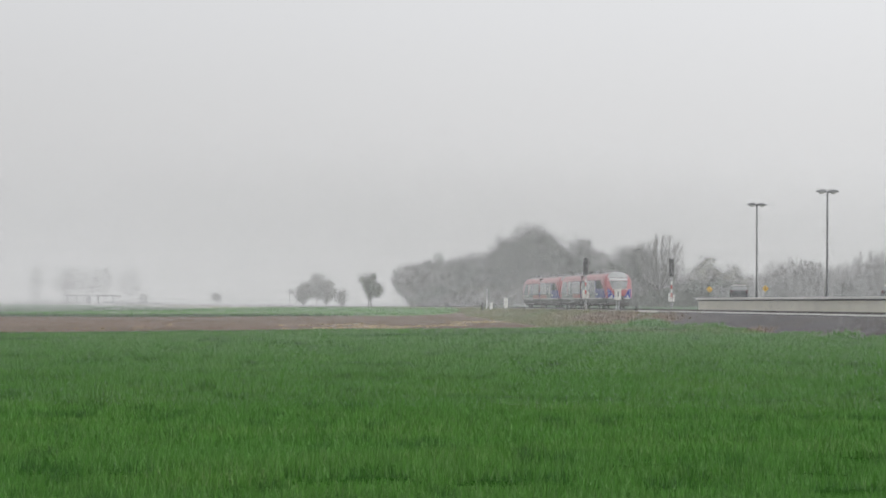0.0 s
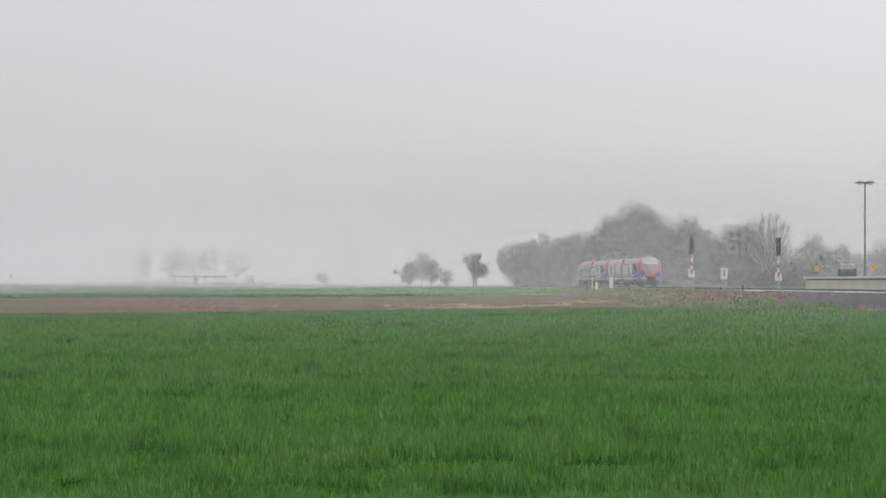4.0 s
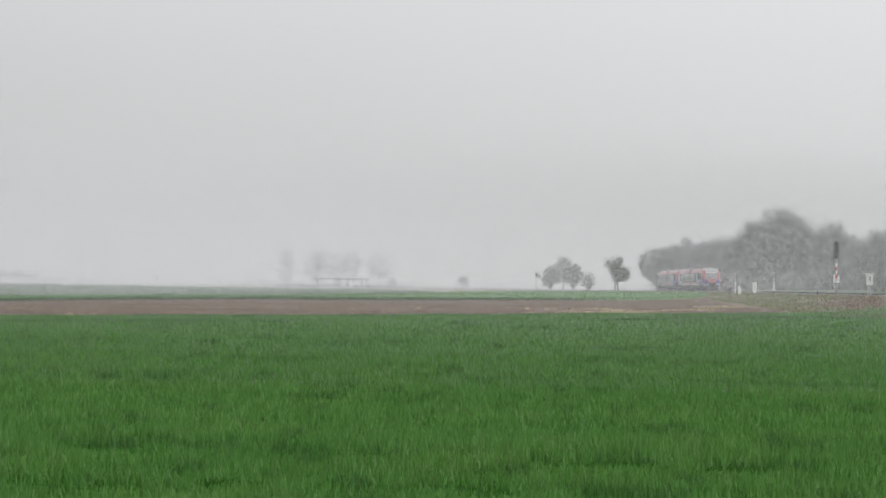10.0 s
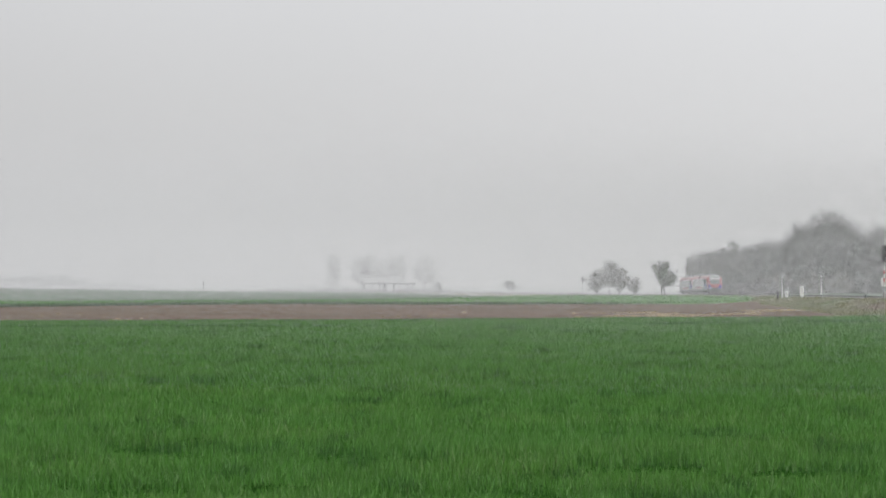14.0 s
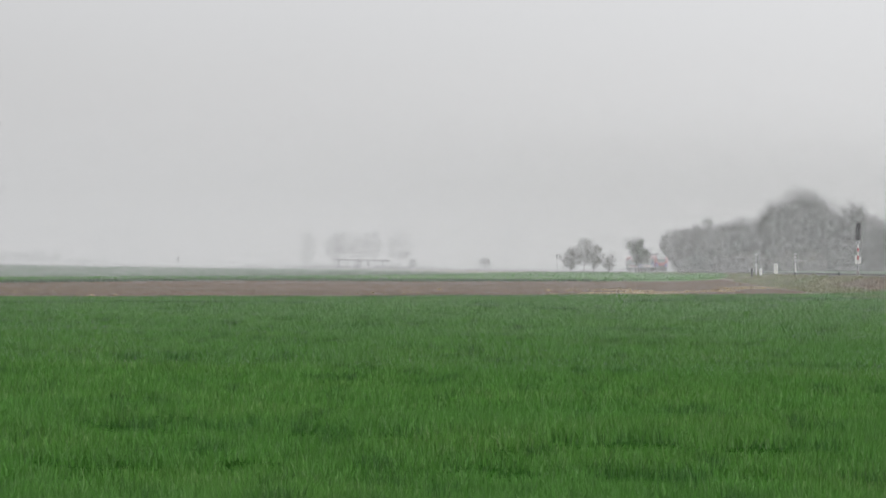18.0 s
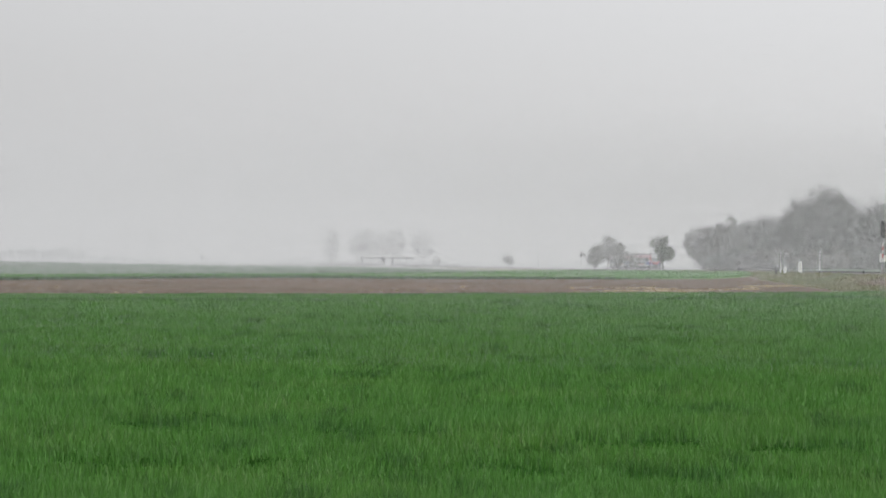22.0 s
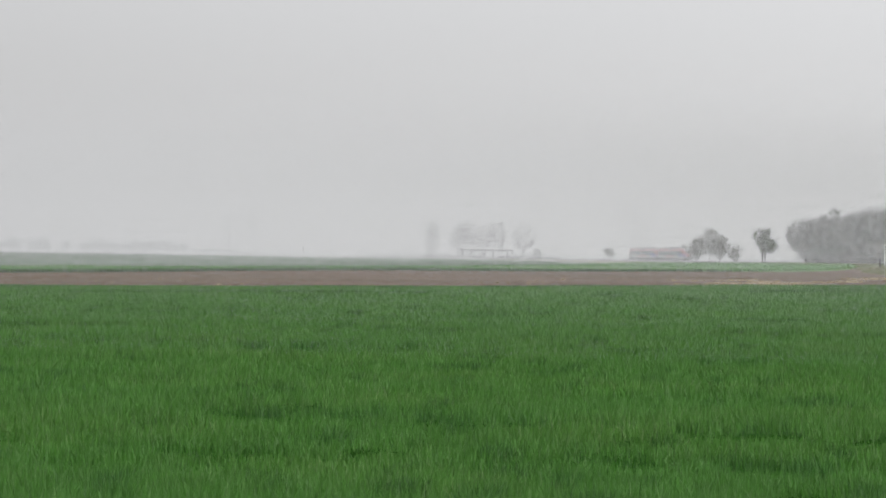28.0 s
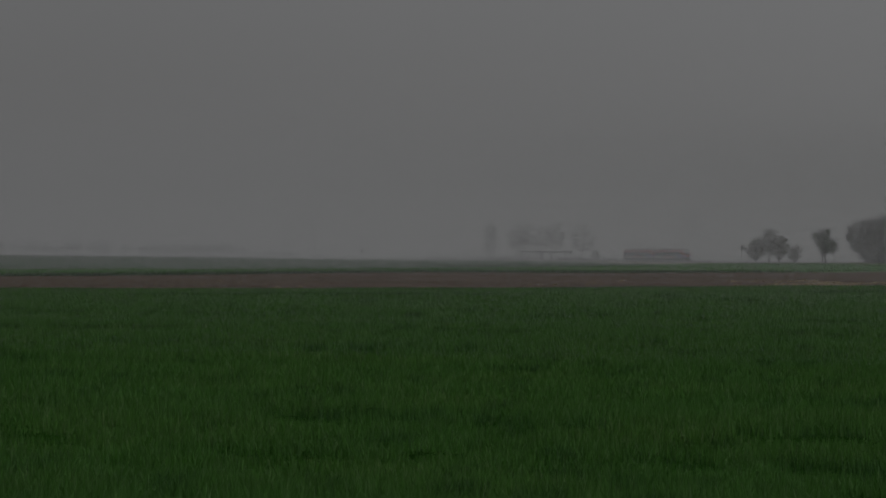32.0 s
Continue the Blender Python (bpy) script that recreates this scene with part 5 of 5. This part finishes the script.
def car(x, y, z, turn):
    """A parked dark hatchback, its tail towards -y."""
    c = empty("car", pose(x, y, z, 0, 0, turn), "dark grey hatchback parked behind the platform", "car", "parked cars")
    side = [(-2.0, 0.35), (-2.06, 0.75), (-1.95, 0.98), (-1.55, 1.42), (-1.2, 1.50), (0.2, 1.48), (0.95, 1.02), (1.9, 0.85), (2.05, 0.6), (2.0, 0.32)]
    bm = bmesh.new()
    rows = []
    for sx, k in ((-1, 0.94), (-0.86, 1.0), (-0.4, 1.03), (0.4, 1.03), (0.86, 1.0), (1, 0.94)):
        row = []
        for py, pz in side:
            tuck = 1.0 - 0.34 * max(0.0, (pz - 0.9) / 0.6) - 0.26 * max(0.0, (0.75 - pz) / 0.4)
            row.append(bm.verts.new((sx * 0.93 * tuck, py * (0.97 if abs(sx) > 0.9 else 1), 0.35 + (pz - 0.35) * k)))
        rows.append(row)
    for a, b in zip(rows, rows[1:]):
        for j in range(len(side)):
            j2 = (j + 1) % len(side)
            bm.faces.new((a[j], b[j], b[j2], a[j2]))
    bm.faces.new(rows[0])
    bm.faces.new(list(reversed(rows[-1])))
    part("body", bm, CAR_PAINT, c)
    bm = bmesh.new()
    bm.faces.new([bm.verts.new(v) for v in ((-0.70, -1.98, 1.02), (0.70, -1.98, 1.02), (0.60, -1.68, 1.38), (-0.60, -1.68, 1.38))])
    part("rear_window", bm, SKY_GLASS, c)
    # added pale bar: the roof's bright sky reflection is painted by its colour
    part("roof_edge", boxed(-0.62, 0.62, -1.74, -1.25, 1.45, 1.545, 0.03), COPING, c, "pale strip added for the sky's gleam on the roof")
    part("bumper", boxed(-0.84, 0.84, -2.14, -1.95, 0.36, 0.66, 0.05), CAR_PAINT, c)
    for sx in (-1, 1):
        part("tail_light", boxed(sx * 0.74 - 0.09, sx * 0.74 + 0.09, -2.07, -1.93, 0.78, 1.02, 0.02), LAMP_RED, c, "red tail light")
        bm = bmesh.new()
        bm.faces.new([bm.verts.new(v) for v in ((sx * 0.872, -1.5, 1.0), (sx * 0.872, 0.7, 1.02), (sx * 0.70, 0.2, 1.42), (sx * 0.70, -1.2, 1.43))])
        part("side_window", bm, SKY_GLASS, c)
        for wy in (-1.3, 1.3):
            w = part("wheel", tubed((sx * 0.9, wy, 0.31), (sx * 0.68, wy, 0.31), 0.31, 0.31, 18), RUBBER, c, "black tyre")
            part("hub_cap", tubed((sx * 0.91, wy, 0.31), (sx * 0.9, wy, 0.31), 0.19, 0.19, 14), GALV, w)


car(35.9, 201, 1.95, -10)
car(48.6, 192, 1.95, -14)


# ---- the train: two coupled railcars, each of two hinged sections ----
T_RED = material("railcar_red", (0.36, 0.085, 0.10), 0.3, scale=1.2, vary=0.2, fine=12, fine_vary=0.06, hue=(0.33, 0.075, 0.08), spec=0.7)
T_BLUE = material("railcar_blue", (0.035, 0.045, 0.27), 0.4, scale=1.2, vary=0.2, fine=12, fine_vary=0.06, spec=0.5)
T_GREY = material("railcar_grey", (0.31, 0.325, 0.345), 0.5, scale=0.8, vary=0.25, fine=10, fine_vary=0.08)
T_SKIRT = material("railcar_skirt", (0.16, 0.165, 0.17), 0.7, scale=0.8, vary=0.35, fine=10)
T_WHITE = material("railcar_white", (0.60, 0.61, 0.62), 0.45, scale=0.8, vary=0.2, fine=10, fine_vary=0.06, hue=(0.5, 0.5, 0.5))
T_DOME = material("railcar_dome", (0.42, 0.43, 0.44), 0.4, scale=0.8, vary=0.2, fine=10, fine_vary=0.06)
T_ROOF = material("railcar_roof", (0.30, 0.30, 0.31), 0.75, scale=0.9, vary=0.4, fine=8, hue=(0.18, 0.17, 0.16))
T_UNDER = material("underframe_grime", (0.06, 0.052, 0.047), 0.9, scale=2, vary=0.4, fine=10)
# windscreen: grey base colour holds the sky's reflection
T_SCREEN = material("windscreen_glass", (0.22, 0.23, 0.235), 0.2, scale=2.5, vary=0.5, spec=0.4, hue=(0.08, 0.085, 0.09))
T_CAB = material("dark_cab_glass", (0.045, 0.05, 0.065), 0.5, scale=1, vary=0.2, spec=0.15)
# panes: part of the sky's reflection is painted as grey
T_PANE = material("sky_grey_pane", (0.22, 0.24, 0.265), 0.1, scale=0.5, vary=0.4, spec=0.8, hue=(0.12, 0.135, 0.15))
T_LAMP = material("railcar_lamp_glass", (0.6, 0.6, 0.6), 0.2, scale=4, vary=0.1)
SEC = 14.0
HALF = [(1.22, 0.42), (1.36, 0.62), (1.42, 1.02), (1.45, 1.6), (1.45, 2.6), (1.40, 2.92), (1.26, 3.22), (0.98, 3.46), (0.5, 3.62), (0.0, 3.68)]


def nose(z):
    """How far the front leans back at height z."""
    return 0.16 * max(0.0, z - 0.9) + 0.30 * max(0.0, z - 1.75) ** 1.35


STATIONS = [(0.0, 0.80), (0.12, 0.88), (0.4, 0.95), (1.0, 0.99), (2.0, 1.0), (3.4, 1.0), (6.0, 1.0), (9.0, 1.0), (SEC - 0.35, 1.0)]


def shell(i0, i1):
    """Strip of the body shell between two levels of the section, both sides, over one section's length."""
    prof = HALF[i0:i1 + 1]
    bm = bmesh.new()
    for side in (-1, 1):
        rows = []
        for s, w in STATIONS:
            row = []
            for px, pz in prof:
                k = max(0.0, 1 - s / 3.4)
                row.append(bm.verts.new((side * px * w, s + nose(pz) * k, pz)))
            rows.append(row)
        for a, b in zip(rows, rows[1:]):
            for j in range(len(prof) - 1):
                q = (a[j], b[j], b[j + 1], a[j + 1])
                bm.faces.new(q if side < 0 else q[::-1])
    bmesh.ops.remove_doubles(bm, verts=bm.verts[:], dist=0.001)
    return bm


def front_strip(z0, z1, mat, push=0.0, half=None, name="front", parent=None, label="", n=6, foot=None):
    """A strip of the rounded front between two heights."""
    bm = bmesh.new()
    zs = np.linspace(z0, z1, n)
    rows = []
    for z in zs:
        w = np.interp(z, [p[1] for p in HALF], [p[0] for p in HALF]) * 0.80
        if half is not None:
            w = min(w, half if foot is None else foot + (half - foot) * (z - z0) / (z1 - z0))
        row = []
        for u in np.linspace(-1, 1, 11):
            row.append(bm.verts.new((u * w, nose(z) + 0.16 * (u * w / 1.16) ** 2 - 0.16 - push + (0.16 - 0.16 * min(1.0, (w / 1.16)) ** 2) * (half is None), z)))
        rows.append(row)
    for a, b in zip(rows, rows[1:]):
        for j in range(10):
            bm.faces.new((a[j], a[j + 1], b[j + 1], b[j]))
    return part(name, bm, mat, parent, label)


def side_panel(name, s0, s1, z0, z1, mat, parent, sx, label="", taper=0.0, d=0.012):
    """A flush panel (window, door, coloured field) standing a little proud of the side."""
    def half(z, s):
        return np.interp(z, [p[1] for p in HALF], [p[0] for p in HALF]) * np.interp(s - nose(z) * max(0.0, 1 - s / 3.4), [q[0] for q in STATIONS], [q[1] for q in STATIONS])

    bm = bmesh.new()
    nz, ns = 4, 6
    vo, vi = [], []
    for z in np.linspace(z0, z1, nz):
        t = (z - z0) / (z1 - z0)
        row = [(s, half(z, s)) for s in np.linspace(s0 + taper * t, s1, ns)]
        vo.append([bm.verts.new((sx * (w + d), s, z)) for s, w in row])
        vi.append([bm.verts.new((sx * (w - 0.03), s, z)) for s, w in row])
    for k in range(nz - 1):
        for q in range(ns - 1):
            bm.faces.new((vo[k][q], vo[k][q + 1], vo[k + 1][q + 1], vo[k + 1][q]))
        for q in (0, ns - 1):
            bm.faces.new((vo[k][q], vo[k + 1][q], vi[k + 1][q], vi[k][q]))
    for q in range(ns - 1):
        for k in (0, nz - 1):
            bm.faces.new((vo[k][q], vi[k][q], vi[k][q + 1], vo[k][q + 1]))
    return part(name, bm, mat, parent, label)


def bogie(parent, s):
    b = part("bogie", boxed(-1.05, 1.05, s - 1.5, s + 1.5, 0.35, 0.62, 0.04), T_UNDER, parent)
    for ds in (-0.95, 0.95):
        for sx in (-1, 1):
            part("wheel", tubed((sx * 0.70, s + ds, 0.385), (sx * 0.83, s + ds, 0.385), 0.385, 0.37, 18), T_UNDER, b)


def section(unit, m, lead):
    """One driving section: local +y runs from its front to the hinge."""
    s = new("car_section")
    s.empty_display_size = 0.2
    s.parent, s.matrix_basis = unit, m
    for name, i0, i1, mat, lab in (("skirt", 0, 2, T_SKIRT, "dark grey lower skirt"), ("side_wall", 2, 5, T_RED, ""), ("roof_edge", 5, 7, T_RED, "red rounded roof edge"), ("roof", 7, 9, T_ROOF, "grey ribbed roof")):
        part(name, shell(i0, i1), mat, s, lab)
    front_strip(0.55, 0.98, T_SKIRT, 0.004, None, "front_apron", s)
    front_strip(0.98, 1.06, T_WHITE, 0.006, None, "apron_line", s, "pale line above the apron")
    front_strip(1.06, 1.95, T_BLUE, 0.004, None, "front_panel", s, "dark blue lower front")
    front_strip(1.95, 3.06, T_RED, 0.0, None, "window_surround", s)
    front_strip(1.22, 2.0, T_RED, 0.022, 1.02, "front_wedge", s, "red wedge below the windscreen", 6, 0.52)
    front_strip(3.06, 3.67, T_DOME, 0.0, None, "front_dome", s, "pale grey domed front roof")
    front_strip(1.93, 2.76, T_SCREEN, 0.034, 0.98, "windscreen", s, "grey windscreen with reflected sky in its colour", 6, 0.72)
    front_strip(2.79, 2.99, T_WHITE, 0.034, 0.92, "destination_display", s, "pale sun blind and destination display")
    front_strip(3.01, 3.07, T_SCREEN, 0.03, 0.95, "roof_seam", s, "dark seam under the dome")
    front_strip(0.62, 1.26, T_UNDER, 0.03, 0.50, "coupler_panel", s, "flat black panel round the coupler", 4)
    for sx in (-1, 1):
        part("headlight", tubed((sx * 0.80, -0.09, 1.2), (sx * 0.80, 0.1, 1.2), 0.1, 0.1, 12), T_LAMP, s, "round lamp")
    part("coupler", boxed(-0.2, 0.2, -0.42, 0.5, 0.78, 1.12, 0.04), T_UNDER, s, "black coupler")
    part("snow_guard", boxed(-1.0, 1.0, 0.05, 0.25, 0.22, 0.55, 0.03), T_UNDER, s)
    for sx in (-1, 1):
        if lead:
            side_panel("blue_field", 0.16, 2.6, 1.05, 1.95, T_BLUE, s, sx, "dark blue wedge below the cab window", 0.75, 0.03)
            side_panel("blue_field", 2.58, 5.5, 1.05, 1.98, T_BLUE, s, sx, "dark blue field behind the cab", 0.0)
        side_panel("cab_window", 1.05, 5.1, 1.97 if lead else 1.5, 2.82, T_CAB if lead else T_GLASS, s, sx, "dark slanted cab side window" if lead else "grey slanted cab side window", 1.7, 0.025)
        if lead:
            side_panel("blue_post", 5.1, 5.5, 2.0, 2.75, T_BLUE, s, sx, "", 0.0, 0.012)
        side_panel("fleet_mark", 4.0, 5.1, 1.30, 1.50, T_WHITE, s, sx, "small white bars", 0, 0.02)
        if not lead:
            side_panel("grey_field", 1.2, 5.5, 1.05, 1.48, T_GREY, s, sx, "grey panel below the cab window", 0.5)
        side_panel("grey_field", 5.52, 8.6, 1.05, 1.45, T_GREY, s, sx, "grey lower panel", 0, 0.012)
        side_panel("window_band", 5.52, SEC - 0.5, 1.46, 2.84, T_GLASS, s, sx, "long grey window band", 0, 0.012)
        for k in range(5):
            y0 = 5.6 + k * 1.60
            if k == 1:
                dr = side_panel("door", y0, y0 + 1.5, 0.75, 2.78, T_GREY, s, sx, "grey double door", 0, 0.02)
                side_panel("door_window", y0 + 0.12, y0 + 0.68, 1.3, 2.6, T_GLASS, dr, sx, "", 0, 0.028)
                side_panel("door_window", y0 + 0.82, y0 + 1.38, 1.3, 2.6, T_GLASS, dr, sx, "", 0, 0.028)
            else:
                side_panel("window", y0, y0 + 1.5, 1.55, 2.76, T_PANE, s, sx, "", 0, 0.024)
        part("skirt_line", side_strip(sx), T_WHITE, s, "pale line above the skirt")
    part("roof_unit", boxed(-0.75, 0.75, 5.0, 7.2, 3.5, 3.86, 0.06), T_ROOF, s, "roof equipment box")
    part("roof_unit", boxed(-0.6, 0.6, 9.2, 11.2, 3.5, 3.82, 0.06), T_ROOF, s, "roof equipment box")
    part("exhaust", boxed(-0.3, 0.3, 12.0, 12.5, 3.5, 3.9, 0.04), T_UNDER, s)
    part("engine_box", boxed(-1.15, 1.15, 5.2, 8.6, 0.22, 0.6, 0.05), T_UNDER, s)
    bogie(s, 2.6)
    return s


def side_strip(sx):
    return boxed(sx * 1.425 - 0.02, sx * 1.425 + 0.02, 1.6, SEC - 0.4, 0.94, 1.04)


def railcar(label):
    u = new("railcar")
    u.empty_display_size = 0.5
    tagged(u, label, "train", "railcars of the train")
    # +y is the way it travels; the hinge is at the middle
    section(u, pose(0, -SEC, 0), True)
    section(u, pose(0, SEC, 0, 0, 0, 180), False)
    bm = bmesh.new()
    for k in range(8):
        y = -0.38 + 0.1 * k
        box(bm, -1.34, 1.34, y, y + 0.055, 0.7, 3.42, 0.02)
    part("bellows", bm, RUBBER, u, "black folding bellows between the sections")
    bogie(u, 0)
    return u


UNIT = 2 * SEC + 0.55
rear_car = railcar("red, blue and grey diesel railcar at the tail of the train")
front_car = railcar("red, blue and grey diesel railcar leading the train")


# ---- spring haze: sheets of sky-mirroring slats added to pale the distance ----
def slat_gloss(colour):
    """Gloss for the haze slats, which mirror the bright sky overhead."""
    m = bpy.data.materials.new("slat_gloss")
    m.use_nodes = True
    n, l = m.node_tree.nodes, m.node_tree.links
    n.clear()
    gloss, out = n.new("ShaderNodeBsdfGlossy"), n.new("ShaderNodeOutputMaterial")
    gloss.inputs["Color"].default_value, gloss.inputs["Roughness"].default_value = colour, 0.25
    l.new(gloss.outputs[0], out.inputs[0])
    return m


def haze_slats(y, cover, height):
    """Added slats imitating haze, spaced under a camera pixel; cover: share of view hidden."""
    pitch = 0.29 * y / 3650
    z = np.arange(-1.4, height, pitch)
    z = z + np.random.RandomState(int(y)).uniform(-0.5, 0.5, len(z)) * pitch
    # ground mist imitated: far out, the slats widen in the lowest few metres
    low = 1 + LOW_SLAT_GAIN * smooth(np.float64(y), 170, 330) * np.exp(-np.maximum(z, 0) / LOW_SLAT_DEPTH)
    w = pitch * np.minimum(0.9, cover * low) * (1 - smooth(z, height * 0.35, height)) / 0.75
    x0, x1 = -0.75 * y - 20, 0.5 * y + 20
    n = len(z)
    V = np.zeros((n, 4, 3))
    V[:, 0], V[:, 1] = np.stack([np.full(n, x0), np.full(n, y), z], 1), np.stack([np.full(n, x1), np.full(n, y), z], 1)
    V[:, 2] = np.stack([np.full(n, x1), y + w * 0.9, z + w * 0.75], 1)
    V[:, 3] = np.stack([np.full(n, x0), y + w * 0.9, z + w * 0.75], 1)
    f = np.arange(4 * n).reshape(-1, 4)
    # the slats are joined at one end, outside the view
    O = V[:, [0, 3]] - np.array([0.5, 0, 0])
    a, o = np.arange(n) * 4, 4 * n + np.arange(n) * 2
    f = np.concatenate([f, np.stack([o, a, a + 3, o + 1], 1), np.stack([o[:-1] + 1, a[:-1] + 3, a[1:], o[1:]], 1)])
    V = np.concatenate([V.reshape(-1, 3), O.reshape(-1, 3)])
    tagged(new("haze_slats", mesh("haze_slats", V, f, SLAT_GLOSS)), "sheet of fine glossy slats imitating spring haze", "haze", kind="stuff")


LOW_SLAT_GAIN, LOW_SLAT_DEPTH = 0.28, 4.0
SLAT_GLOSS = slat_gloss((0.745, 0.739, 0.733, 1))
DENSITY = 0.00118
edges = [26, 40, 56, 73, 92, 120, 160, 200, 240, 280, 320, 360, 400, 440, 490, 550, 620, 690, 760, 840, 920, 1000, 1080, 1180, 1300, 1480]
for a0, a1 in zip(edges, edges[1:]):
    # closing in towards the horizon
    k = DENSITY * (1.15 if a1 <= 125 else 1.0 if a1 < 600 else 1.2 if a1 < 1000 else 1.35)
    haze_slats((a0 + a1) / 2, 1 - math.exp(-k * (a1 - a0)), (14 if a1 > 125 else 5) + 0.075 * a1)


# ---- what moves ----
def on_track(dist):
    """The pose on the rails at a distance along the line."""
    y = float(np.interp(dist, TL, TY))
    x = float(track_x(y))
    s = float((track_x(y + 2) - track_x(y - 2)) / 4)
    return pose(x, y, RAIL_Z + float(grade(y)), 0, 0, math.degrees(math.atan(-s)))


TAIL_Y, SPEED, GAIN = 204.3, 11.57, 0.12


def motions():
    start = float(np.interp(TAIL_Y, TY, TL))
    rows_a, rows_b = [], []
    for k in range(33):
        tail = start + SPEED * k + GAIN * k * k / 2
        rows_a.append((float(k), on_track(tail + SEC)))
        rows_b.append((float(k), on_track(tail + SEC + UNIT)))
    walk(rear_car, rows_a)
    walk(front_car, rows_b)


motions()
